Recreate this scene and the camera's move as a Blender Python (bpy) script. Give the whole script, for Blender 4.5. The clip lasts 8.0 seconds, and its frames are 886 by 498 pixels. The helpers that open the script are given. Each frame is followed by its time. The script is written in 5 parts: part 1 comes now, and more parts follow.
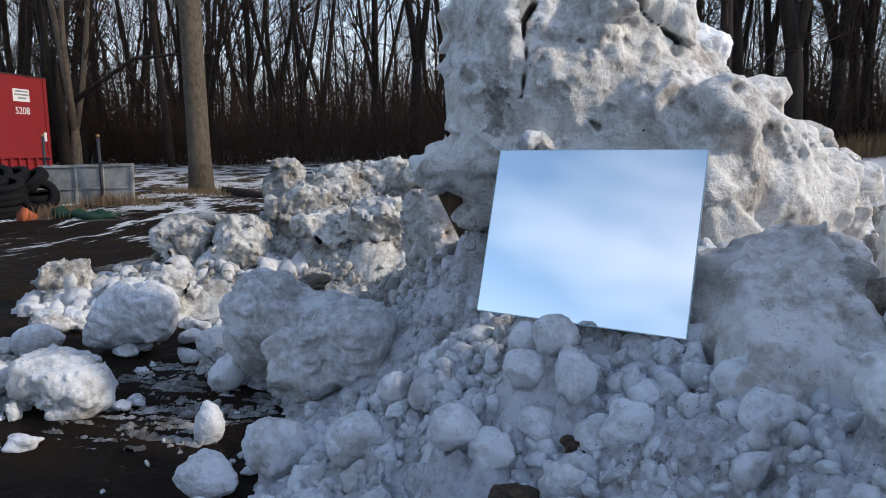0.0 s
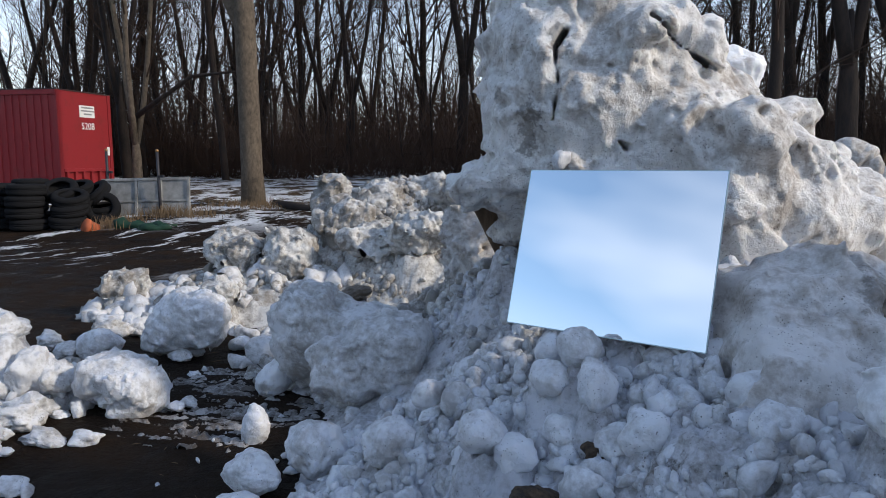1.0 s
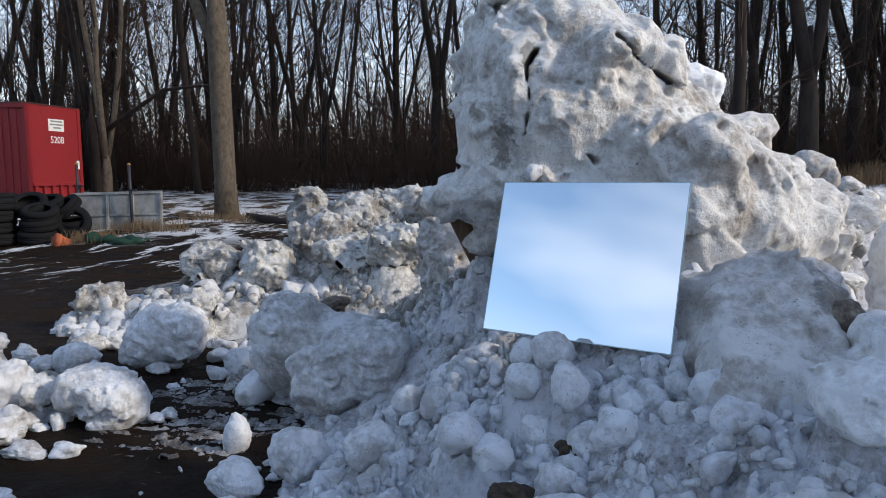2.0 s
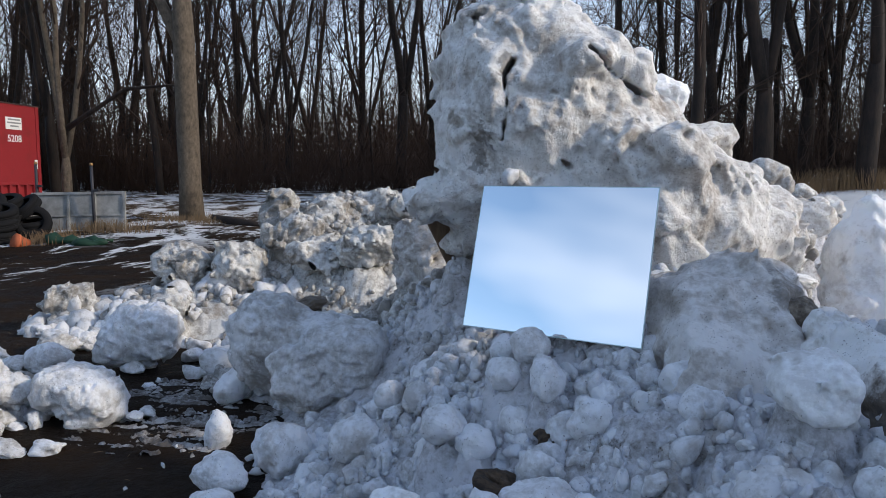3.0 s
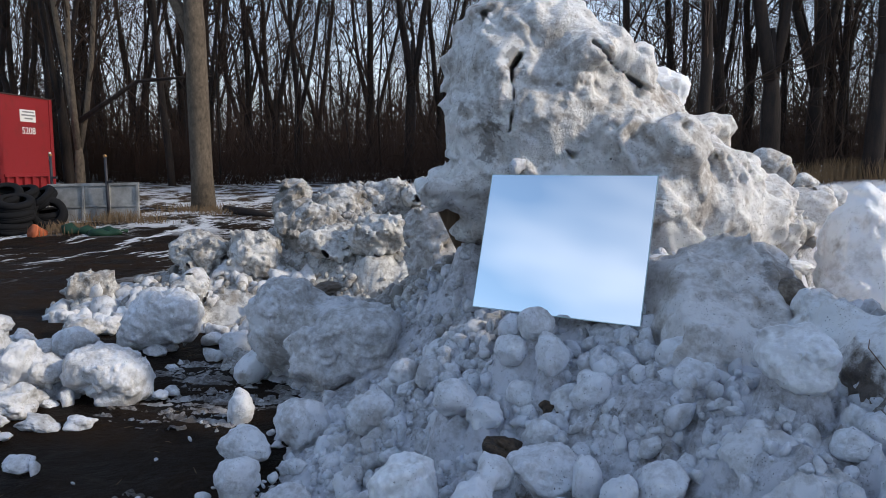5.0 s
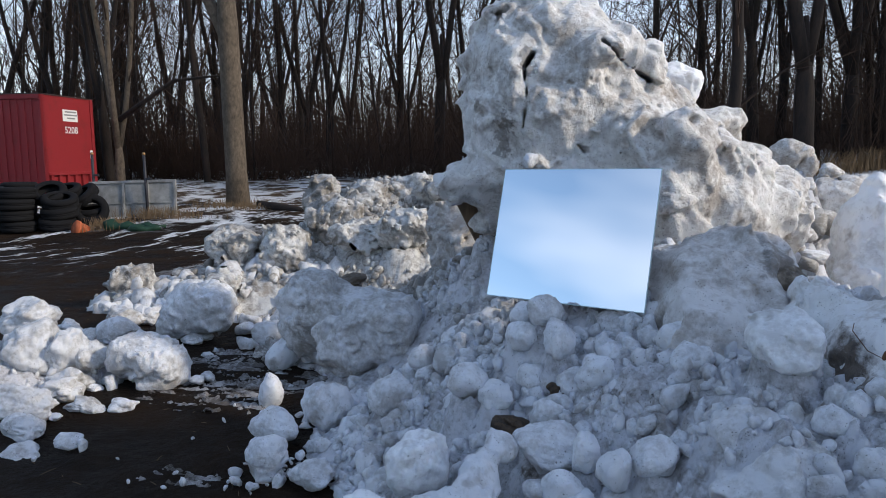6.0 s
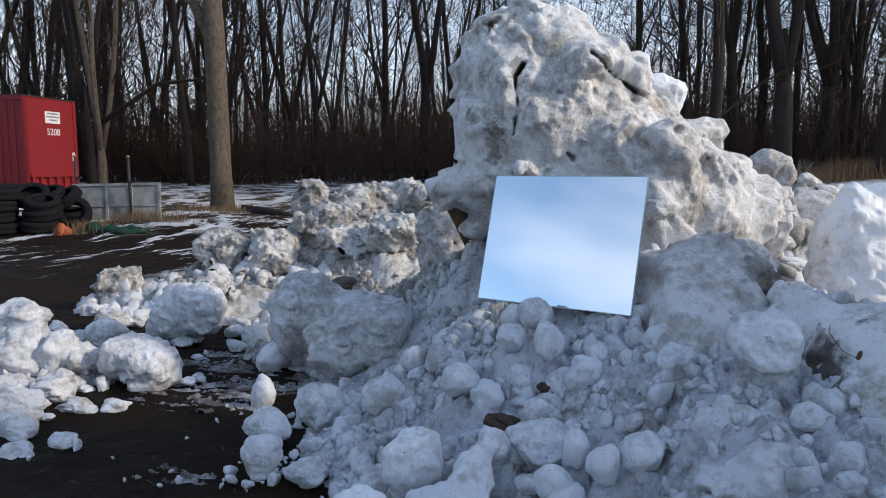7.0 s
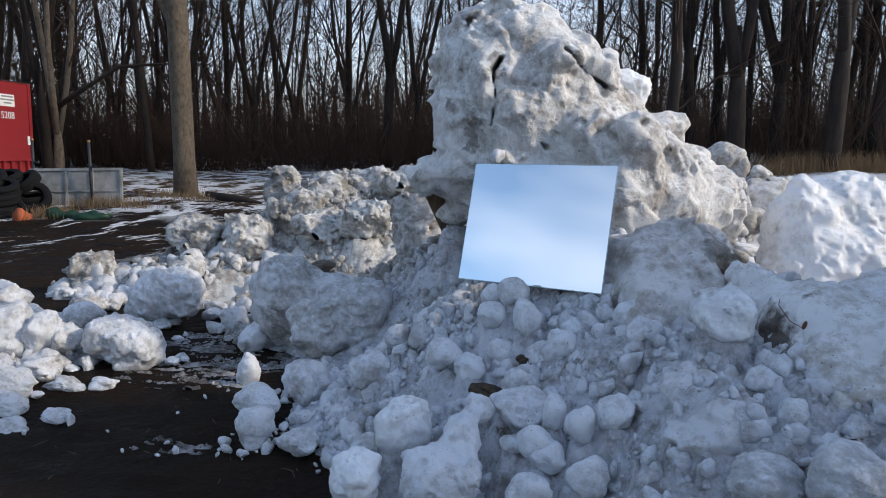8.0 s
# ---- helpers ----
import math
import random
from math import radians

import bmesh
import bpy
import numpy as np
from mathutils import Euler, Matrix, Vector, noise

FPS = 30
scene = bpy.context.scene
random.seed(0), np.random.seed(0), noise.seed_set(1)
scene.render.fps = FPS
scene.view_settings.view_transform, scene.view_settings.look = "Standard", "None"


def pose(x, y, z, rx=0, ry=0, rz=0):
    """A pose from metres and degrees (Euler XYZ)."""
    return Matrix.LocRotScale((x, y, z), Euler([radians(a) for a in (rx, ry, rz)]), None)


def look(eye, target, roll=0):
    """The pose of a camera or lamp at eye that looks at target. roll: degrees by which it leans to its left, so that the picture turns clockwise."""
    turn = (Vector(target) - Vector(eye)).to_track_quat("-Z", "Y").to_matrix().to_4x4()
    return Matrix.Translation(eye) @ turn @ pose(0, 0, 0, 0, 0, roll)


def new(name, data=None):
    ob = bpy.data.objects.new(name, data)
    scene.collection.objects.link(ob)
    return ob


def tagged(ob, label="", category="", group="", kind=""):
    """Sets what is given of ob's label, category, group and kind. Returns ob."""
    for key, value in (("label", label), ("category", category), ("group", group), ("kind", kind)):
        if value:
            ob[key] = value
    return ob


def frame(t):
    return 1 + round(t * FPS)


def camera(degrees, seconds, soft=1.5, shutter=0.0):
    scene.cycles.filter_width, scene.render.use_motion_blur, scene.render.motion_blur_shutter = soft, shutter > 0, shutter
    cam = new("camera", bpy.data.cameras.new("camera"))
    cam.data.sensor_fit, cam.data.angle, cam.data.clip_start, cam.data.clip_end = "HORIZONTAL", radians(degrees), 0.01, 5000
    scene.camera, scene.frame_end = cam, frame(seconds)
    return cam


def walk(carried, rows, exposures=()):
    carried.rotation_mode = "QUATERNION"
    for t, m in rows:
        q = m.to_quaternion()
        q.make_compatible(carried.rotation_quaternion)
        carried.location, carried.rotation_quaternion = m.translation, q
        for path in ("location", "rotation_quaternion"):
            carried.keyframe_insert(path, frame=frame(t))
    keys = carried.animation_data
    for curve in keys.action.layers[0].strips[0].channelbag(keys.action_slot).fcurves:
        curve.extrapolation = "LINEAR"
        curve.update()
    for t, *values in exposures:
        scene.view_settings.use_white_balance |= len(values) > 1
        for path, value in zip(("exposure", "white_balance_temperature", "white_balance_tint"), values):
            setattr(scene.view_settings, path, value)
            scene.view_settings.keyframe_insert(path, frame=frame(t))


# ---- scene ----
cam = camera(65.3, 8.0, soft=0.7)
PATH = [
    (0, (0.233, 0.333, 1.448), (-0.037, 2.293, 1.153), -0.0),
    (0.5, (0.272, 0.264, 1.461), (-0.085, 2.215, 1.201), -0.0),
    (1, (0.315, 0.191, 1.475), (-0.089, 2.133, 1.218), 0.1),
    (1.5, (0.333, 0.133, 1.478), (-0.046, 2.083, 1.239), -0.0),
    (3, (0.257, -0.069, 1.477), (0.032, 1.907, 1.266), 0.5),
    (3.5, (0.232, -0.144, 1.472), (0.043, 1.834, 1.251), 1.1),
    (4, (0.215, -0.204, 1.463), (0.044, 1.774, 1.222), 0.9),
    (4.5, (0.228, -0.222, 1.461), (0.019, 1.753, 1.222), 0.9),
    (5.8, (0.354, -0.388, 1.483), (0.043, 1.574, 1.247), -0.4),
    (6, (0.373, -0.426, 1.48), (0.034, 1.528, 1.225), -0.3),
    (6.5, (0.375, -0.455, 1.474), (0.015, 1.497, 1.232), -0.4),
    (7, (0.336, -0.526, 1.481), (0.047, 1.438, 1.243), 0.3),
    (7.5, (0.289, -0.641, 1.477), (0.057, 1.33, 1.234), 0.2),
    (8, (0.242, -0.761, 1.471), (0.069, 1.214, 1.204), 1.0),
]
walk(cam, [(t, look(e, g, r)) for t, e, g, r in PATH])

# ---- world, sun, exposure ----
TO_SUN = Vector((0.86, -0.10, 0.48)).normalized()
world = bpy.data.worlds.new("winter_sky")
scene.world = world
world.use_nodes = True
wn, wl = world.node_tree.nodes, world.node_tree.links
wn.clear()
w_out = wn.new("ShaderNodeOutputWorld")
w_bg = wn.new("ShaderNodeBackground")
w_sky = wn.new("ShaderNodeTexSky")
w_sky.sky_type = "NISHITA"
w_sky.sun_disc = False
w_sky.sun_elevation = math.asin(TO_SUN.z)
w_sky.sun_rotation = math.atan2(TO_SUN.x, TO_SUN.y)
w_sky.dust_density = 0.6
w_sky.ozone_density = 1.6
w_tc = wn.new("ShaderNodeTexCoord")
w_map = wn.new("ShaderNodeMapping")
w_map.inputs["Scale"].default_value = (1.3, 1.3, 3.2)
w_map.inputs["Location"].default_value = (0.35, 0.2, 0.0)
w_noise = wn.new("ShaderNodeTexNoise")
w_noise.inputs["Scale"].default_value = 1.5
w_noise.inputs["Detail"].default_value = 3
w_noise.inputs["Roughness"].default_value = 0.5
w_ramp = wn.new("ShaderNodeValToRGB")
w_ramp.color_ramp.elements[0].position = 0.48
w_ramp.color_ramp.elements[1].position = 1.0
w_mix = wn.new("ShaderNodeMix")
w_mix.data_type = "RGBA"
w_mix.inputs["B"].default_value = (6.3, 6.6, 7.3, 1)
wl.new(w_tc.outputs["Generated"], w_map.inputs["Vector"])
wl.new(w_map.outputs["Vector"], w_noise.inputs["Vector"])
wl.new(w_noise.outputs["Fac"], w_ramp.inputs["Fac"])
wl.new(w_ramp.outputs["Color"], w_mix.inputs["Factor"])
wl.new(w_sky.outputs["Color"], w_mix.inputs["A"])
# milky haze low over the horizon, all round
w_sep = wn.new("ShaderNodeSeparateXYZ")
w_haze = wn.new("ShaderNodeMapRange")
w_haze.inputs["From Min"].default_value, w_haze.inputs["From Max"].default_value = 0.02, 0.32
w_haze.inputs["To Min"].default_value, w_haze.inputs["To Max"].default_value = 0.62, 0.0
w_low = wn.new("ShaderNodeMix")
w_low.data_type = "RGBA"
w_low.inputs["B"].default_value = (6.0, 5.9, 6.5, 1)
wl.new(w_tc.outputs["Generated"], w_sep.inputs[0])
wl.new(w_sep.outputs["Z"], w_haze.inputs["Value"])
wl.new(w_haze.outputs["Result"], w_low.inputs["Factor"])
wl.new(w_mix.outputs["Result"], w_low.inputs["A"])
wl.new(w_low.outputs["Result"], w_bg.inputs["Color"])
w_bg.inputs["Strength"].default_value = 0.15
wl.new(w_bg.outputs["Background"], w_out.inputs["Surface"])

sun = new("sun", bpy.data.lights.new("sun", "SUN"))
sun.data.energy = 1.75
sun.data.angle = radians(3.5)
sun.data.color = (1.0, 0.89, 0.74)
sun.matrix_world = look(TO_SUN * 50, (0, 0, 0))
scene.view_settings.exposure = 0.59


# ---- small tools ----
def material(name, base, rough=0.8, metal=0.0):
    m = bpy.data.materials.new(name)
    m.use_nodes = True
    b = m.node_tree.nodes["Principled BSDF"]
    b.inputs["Base Color"].default_value = (*base, 1)
    b.inputs["Roughness"].default_value = rough
    b.inputs["Metallic"].default_value = metal
    return m


def node(m, kind, **values):
    n = m.node_tree.nodes.new(kind)
    for key, v in values.items():
        n.inputs[key.replace("_", " ")].default_value = v
    return n


def link(m, a, b):
    m.node_tree.links.new(a, b)


def mix(m, fac, a, b, blend="MIX"):
    n = m.node_tree.nodes.new("ShaderNodeMix")
    n.data_type = "RGBA"
    n.blend_type = blend
    for socket, v in ((n.inputs["Factor"], fac), (n.inputs["A"], a), (n.inputs["B"], b)):
        if isinstance(v, bpy.types.NodeSocket):
            link(m, v, socket)
        elif isinstance(v, (int, float)):
            socket.default_value = v
        else:
            socket.default_value = (*v, 1)
    return n.outputs["Result"]


def ramp(m, fac, lo, hi, a=0.0, b=1.0):
    n = m.node_tree.nodes.new("ShaderNodeMapRange")
    n.inputs["From Min"].default_value, n.inputs["From Max"].default_value = lo, hi
    n.inputs["To Min"].default_value, n.inputs["To Max"].default_value = a, b
    link(m, fac, n.inputs["Value"])
    return n.outputs["Result"]


def maths(m, op, a, b):
    n = m.node_tree.nodes.new("ShaderNodeMath")
    n.operation = op
    for socket, v in zip(n.inputs, (a, b)):
        if isinstance(v, bpy.types.NodeSocket):
            link(m, v, socket)
        else:
            socket.default_value = v
    return n.outputs[0]


def grain(m, scale, detail=4, rough=0.55, stretch=None, where=None, turn=0.0):
    tc = m.node_tree.nodes.new("ShaderNodeNewGeometry").outputs["Position"] if where is None else where
    if turn:
        mp = node(m, "ShaderNodeMapping", Rotation=(0, 0, radians(turn)))
        link(m, tc, mp.inputs["Vector"])
        tc = mp.outputs["Vector"]
    if stretch:
        mp = node(m, "ShaderNodeMapping", Scale=stretch)
        link(m, tc, mp.inputs["Vector"])
        tc = mp.outputs["Vector"]
    n = node(m, "ShaderNodeTexNoise", Scale=scale, Detail=detail, Roughness=rough)
    link(m, tc, n.inputs["Vector"])
    return n.outputs["Fac"]


def cells(m, scale):
    tc = m.node_tree.nodes.new("ShaderNodeNewGeometry").outputs["Position"]
    n = node(m, "ShaderNodeTexVoronoi", Scale=scale)
    link(m, tc, n.inputs["Vector"])
    return n


def bump(m, height, strength, distance):
    n = node(m, "ShaderNodeBump", Strength=strength, Distance=distance)
    link(m, height, n.inputs["Height"])
    link(m, n.outputs["Normal"], m.node_tree.nodes["Principled BSDF"].inputs["Normal"])
    return n


def colour(m, socket):
    link(m, socket, m.node_tree.nodes["Principled BSDF"].inputs["Base Color"])


# ---- materials ----
def snow_material(name, clean, dirt, dirtiness, specks=0.5, brown=0.0, relief=0.7):
    m = material(name, clean, 0.62)
    own = m.node_tree.nodes.new("ShaderNodeObjectInfo").outputs["Random"]
    n1 = grain(m, 3.1, 5, 0.6)
    n2 = grain(m, 17, 5, 0.65)
    n3 = grain(m, 52, 4, 0.7)
    blot = maths(m, "ADD", maths(m, "ADD", maths(m, "MULTIPLY", n1, 0.42), maths(m, "MULTIPLY", n2, 0.38)), maths(m, "MULTIPLY", n3, 0.20))
    blot = maths(m, "ADD", blot, maths(m, "MULTIPLY", maths(m, "SUBTRACT", own, 0.5), 0.08))
    c = mix(m, ramp(m, blot, 0.56 - 0.18 * dirtiness, 0.67 - 0.16 * dirtiness), clean, dirt)
    stain = grain(m, 5.3, 4, 0.6, (1, 1, 0.7))
    c = mix(m, ramp(m, stain, 0.62 - 0.15 * brown, 0.74, 0.0, 0.6), c, (0.19, 0.14, 0.09))
    for scale, size, thick in ((34, 0.15, 6.0), (75, 0.22, 7.0), (150, 0.30, 9.0)):
        v = cells(m, scale)
        gate = grain(m, thick, 3)
        ragged = maths(m, "ADD", v.outputs["Distance"], ramp(m, grain(m, scale * 2.2, 2), 0.3, 0.7, -0.16, 0.16))
        dot = maths(m, "MULTIPLY", ramp(m, ragged, size, size * 0.6), ramp(m, gate, 0.66 - 0.16 * specks, 0.72 - 0.14 * specks))
        pick = maths(m, "GREATER_THAN", v.outputs["Color"], 0.88 if scale < 50 else 0.70)
        c = mix(m, maths(m, "MULTIPLY", maths(m, "MULTIPLY", dot, pick), 0.9), c, (0.03, 0.025, 0.02))
    colour(m, c)
    fine = grain(m, 85, 5, 0.75)
    mid = grain(m, 24, 4, 0.65)
    bump(m, maths(m, "ADD", maths(m, "ADD", maths(m, "MULTIPLY", fine, 0.55), mid), maths(m, "MULTIPLY", grain(m, 210, 3, 0.7), 0.10)), relief, 0.016)
    b = m.node_tree.nodes["Principled BSDF"]
    link(m, ramp(m, n2, 0.35, 0.7, 0.32, 0.65), b.inputs["Roughness"])
    b.inputs["Subsurface Weight"].default_value = 0.15
    b.inputs["Subsurface Radius"].default_value = (1.0, 0.85, 0.65)
    b.inputs["Subsurface Scale"].default_value = 0.025
    return m


SNOW_PALE = snow_material("pale_snow", (0.80, 0.81, 0.835), (0.50, 0.49, 0.485), 0.46, 0.8, 0.10, 0.8)
SNOW_WHITE = snow_material("white_snow", (0.92, 0.925, 0.93), (0.68, 0.67, 0.66), 0.30, 0.5, 0.0, 0.55)
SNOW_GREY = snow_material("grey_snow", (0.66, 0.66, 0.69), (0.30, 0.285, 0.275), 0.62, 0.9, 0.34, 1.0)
SNOW_RUBBLE = snow_material("rubble_snow", (0.75, 0.76, 0.79), (0.42, 0.41, 0.40), 0.58, 0.8, 0.22, 0.9)
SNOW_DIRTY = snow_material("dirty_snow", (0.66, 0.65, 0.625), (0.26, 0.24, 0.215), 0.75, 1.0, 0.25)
SNOW_BOULDER = snow_material("boulder_snow", (0.87, 0.85, 0.82), (0.46, 0.41, 0.36), 0.58, 1.5, 0.30, 1.0)
SNOW_SLAB = snow_material("slab_snow", (0.76, 0.735, 0.715), (0.45, 0.405, 0.36), 0.60, 1.0, 0.35, 0.9)
SNOW_SIDE = snow_material("side_snow", (0.68, 0.68, 0.69), (0.38, 0.365, 0.345), 0.50, 0.8, 0.2, 0.6)
SLUSH = snow_material("slush", (0.46, 0.45, 0.45), (0.10, 0.085, 0.075), 0.85, 1.0, 0.3, 1.0)
SNOW_BROWN = snow_material("brown_stained_snow", (0.36, 0.30, 0.23), (0.11, 0.082, 0.057), 0.95, 1.0, 0.9)


def soil_in(m, lo, hi):
    """Dark grit and soil worked into the snow in ragged veins."""
    b = m.node_tree.nodes["Principled BSDF"]
    old = b.inputs["Base Color"].links[0].from_socket
    vein = maths(m, "ADD", maths(m, "MULTIPLY", grain(m, 4.2, 6, 0.7), 0.7), maths(m, "MULTIPLY", grain(m, 26, 4, 0.7), 0.3))
    colour(m, mix(m, ramp(m, vein, lo, hi, 0.0, 0.9), old, mix(m, ramp(m, grain(m, 60, 3, 0.7), 0.3, 0.7), (0.02, 0.015, 0.011), (0.13, 0.095, 0.065))))


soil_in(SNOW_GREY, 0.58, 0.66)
soil_in(SNOW_RUBBLE, 0.63, 0.70)
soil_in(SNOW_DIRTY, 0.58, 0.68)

SNOW_STAINED = snow_material("earth_stained_snow", (0.78, 0.775, 0.765), (0.48, 0.44, 0.39), 0.5, 1.0, 0.2, 0.6)


def earth_stain(m, centre, size, strength=0.92, torn=0.5):
    """A smear of brown earth, ragged at its rim."""
    pos = m.node_tree.nodes.new("ShaderNodeNewGeometry").outputs["Position"]
    mp = node(m, "ShaderNodeMapping", Scale=tuple(1 / v for v in size), Location=tuple(-c / v for c, v in zip(centre, size)))
    link(m, pos, mp.inputs["Vector"])
    far = m.node_tree.nodes.new("ShaderNodeVectorMath")
    far.operation = "LENGTH"
    link(m, mp.outputs["Vector"], far.inputs[0])
    rag = maths(m, "ADD", far.outputs["Value"], ramp(m, grain(m, 16, 5, 0.7), 0.2, 0.8, -torn, torn))
    b = m.node_tree.nodes["Principled BSDF"]
    old = b.inputs["Base Color"].links[0].from_socket
    colour(m, mix(m, ramp(m, rag, 1.0, 0.6, 0.0, strength), old, mix(m, ramp(m, grain(m, 40, 5, 0.7), 0.35, 0.7), (0.035, 0.022, 0.013), (0.15, 0.11, 0.075))))


earth_stain(SNOW_STAINED, (1.31, 1.98, 0.76), (0.07, 0.20, 0.22))
earth_stain(SNOW_BOULDER, (0.03, 3.50, 1.60), (0.06, 0.30, 0.15), 0.6, 1.6)
earth_stain(SNOW_BOULDER, (0.17, 3.45, 2.0), (0.05, 0.25, 0.09), 0.55, 1.5)
earth_stain(SNOW_SLAB, (1.30, 2.72, 1.04), (0.12, 0.28, 0.08), 0.6, 1.0)
earth_stain(SNOW_STAINED, (1.40, 1.98, 0.99), (0.14, 0.10, 0.05))


# ---- noise on arrays ----
def hashed(i, seed):
    i = i.astype(np.int64)
    h = (i[..., 0] * 374761393 + i[..., 1] * 668265263 + i[..., 2] * 1274126177 + seed * 974634777) & 0xFFFFFFFF
    h = ((h ^ (h >> 13)) * 1103515245) & 0xFFFFFFFF
    h = ((h ^ (h >> 16)) * 1540483477) & 0xFFFFFFFF
    return ((h ^ (h >> 15)) & 0xFFFFFF) / float(0xFFFFFF)


def value_noise(p, seed=0):
    i = np.floor(p)
    f = p - i
    u = f * f * (3 - 2 * f)
    total = 0
    for dx in (0, 1):
        for dy in (0, 1):
            for dz in (0, 1):
                w = (u[..., 0] if dx else 1 - u[..., 0]) * (u[..., 1] if dy else 1 - u[..., 1]) * (u[..., 2] if dz else 1 - u[..., 2])
                total = total + w * hashed(i + np.array((dx, dy, dz)), seed)
    return total * 2 - 1


def fbm(p, octaves=4, seed=0, gain=0.5):
    total, amp = 0, 1.0
    for k in range(octaves):
        total = total + amp * value_noise(p * 2.03 ** k + 11.7 * k, seed + k)
        amp *= gain
    return total


def worley(p, seed=0):
    """Distance to the nearest of the points strewn one to a cell."""
    i = np.floor(p - 0.5)
    best = np.full(p.shape[:-1], 9.0)
    for dx in (0, 1):
        for dy in (0, 1):
            for dz in (0, 1):
                c = i + np.array((dx, dy, dz))
                q = c + np.stack([0.12 + 0.76 * hashed(c, seed + k) for k in (1, 2, 3)], -1)
                best = np.minimum(best, np.sum((p - q) ** 2, -1))
    return np.sqrt(best)


def knobs(w, size=0.78):
    """Round knobs with creases between them, from the distances of worley()."""
    return np.sqrt(np.maximum(0, 1 - (w / size) ** 2))


# ---- mesh tools ----
def mesh_from(name, verts, faces, smooth=True):
    me = bpy.data.meshes.new(name)
    me.from_pydata([tuple(v) for v in np.asarray(verts).tolist()], [], faces if isinstance(faces, list) else faces.tolist())
    if smooth:
        me.polygons.foreach_set("use_smooth", [True] * len(me.polygons))
    me.update()
    return me


def bm_mesh(name, bm, smooth=False):
    bmesh.ops.recalc_face_normals(bm, faces=bm.faces)
    me = bpy.data.meshes.new(name)
    bm.to_mesh(me)
    bm.free()
    if smooth:
        me.polygons.foreach_set("use_smooth", [True] * len(me.polygons))
    return me


def part(name, me, mat, parent=None, label="", at=None):
    if isinstance(me, bmesh.types.BMesh):
        me = bm_mesh(name, me)
    if mat and not me.materials:
        me.materials.append(mat)
    ob = new(name, me)
    if parent:
        ob.parent = parent
    if at is not None:
        ob.matrix_basis = at
    return tagged(ob, label=label)


def add_box(bm, lo, hi, bevel=0.0, m=None):
    c = [(a + b) / 2 for a, b in zip(lo, hi)]
    s = [b - a for a, b in zip(lo, hi)]
    mm = (m or Matrix()) @ Matrix.Translation(c) @ Matrix.Diagonal((*s, 1))
    r = bmesh.ops.create_cube(bm, size=1, matrix=mm)
    if bevel:
        edges = list({e for v in r["verts"] for e in v.link_edges})
        bmesh.ops.bevel(bm, geom=edges, offset=bevel, segments=2, affect="EDGES", profile=0.7)
    return bm


def box(lo, hi, bevel=0.0, m=None):
    return add_box(bmesh.new(), lo, hi, bevel, m)


def add_tube(verts, faces, pts, radii, sides):
    """A bent tapering tube along pts, added to two plain lists."""
    pts = [Vector(p) for p in pts]
    base = len(verts)
    side = None
    for k, p in enumerate(pts):
        d = (pts[min(k + 1, len(pts) - 1)] - pts[max(k - 1, 0)]).normalized()
        if side is None:
            side = d.orthogonal().normalized()
        side = (side - d * side.dot(d)).normalized()
        up = d.cross(side)
        for j in range(sides):
            a = 2 * math.pi * j / sides
            verts.append(p + (side * math.cos(a) + up * math.sin(a)) * radii[k])
    for k in range(len(pts) - 1):
        for j in range(sides):
            a, b = base + k * sides + j, base + k * sides + (j + 1) % sides
            faces.append((a, b, b + sides, a + sides))
    faces.append(tuple(base + (len(pts) - 1) * sides + j for j in range(sides)))
    faces.append(tuple(base + j for j in reversed(range(sides))))


ICO = {}


def ico(level):
    if level not in ICO:
        bm = bmesh.new()
        bmesh.ops.create_icosphere(bm, subdivisions=level, radius=1)
        ICO[level] = (np.array([v.co[:] for v in bm.verts]), [[v.index for v in f.verts] for f in bm.faces])
        bm.free()
    return ICO[level]


def lump(seed, level, planes=11, blunt=7, rough=0.12, pits=0.05, knob=1.0):
    """A worn block: a rounded many-sided body, with melt hollows and crumbs. About 1 in radius."""
    rng = np.random.default_rng(seed)
    d, faces = ico(level)
    n = rng.normal(size=(planes, 3))
    n /= np.linalg.norm(n, axis=1)[:, None]
    off = rng.uniform(0.72, 1.0, planes)
    s = np.sum(np.maximum(0, d @ n.T / off) ** blunt, axis=1) + 0.5
    r = s ** (-1 / blunt)
    r = r / np.percentile(r, 90)
    p = d * r[:, None]
    r2 = 1 + rough * fbm(p * 1.15 + seed * 3.1, 5 if level > 3 else 3, seed, 0.5)
    if level > 2:
        warp = p + 0.12 * np.stack([value_noise(p * 2.4 + seed, seed + k) for k in (31, 32, 33)], -1)
        r2 += 0.045 * knob * (knobs(worley(warp * 2.3 + seed, seed)) - 0.7)
        r2 += 0.05 * knob * np.minimum(worley(warp * 3.1 - seed, seed + 9), 0.9) ** 2
        r2 += 0.040 * (0.35 - np.abs(fbm(warp * 2.9 + seed, 3, seed + 4, 0.55))) + 0.032 * fbm(warp * 6.5 + seed, 4, seed + 3, 0.65)
        gate = np.clip(value_noise(p * 1.5 + seed, seed + 5) * 2 + 0.3, 0, 1)
        r2 -= gate * pits * np.maximum(0, 1 - worley(warp * 5.0 - seed, seed + 19) / 0.36)
    return p * r2[:, None], faces


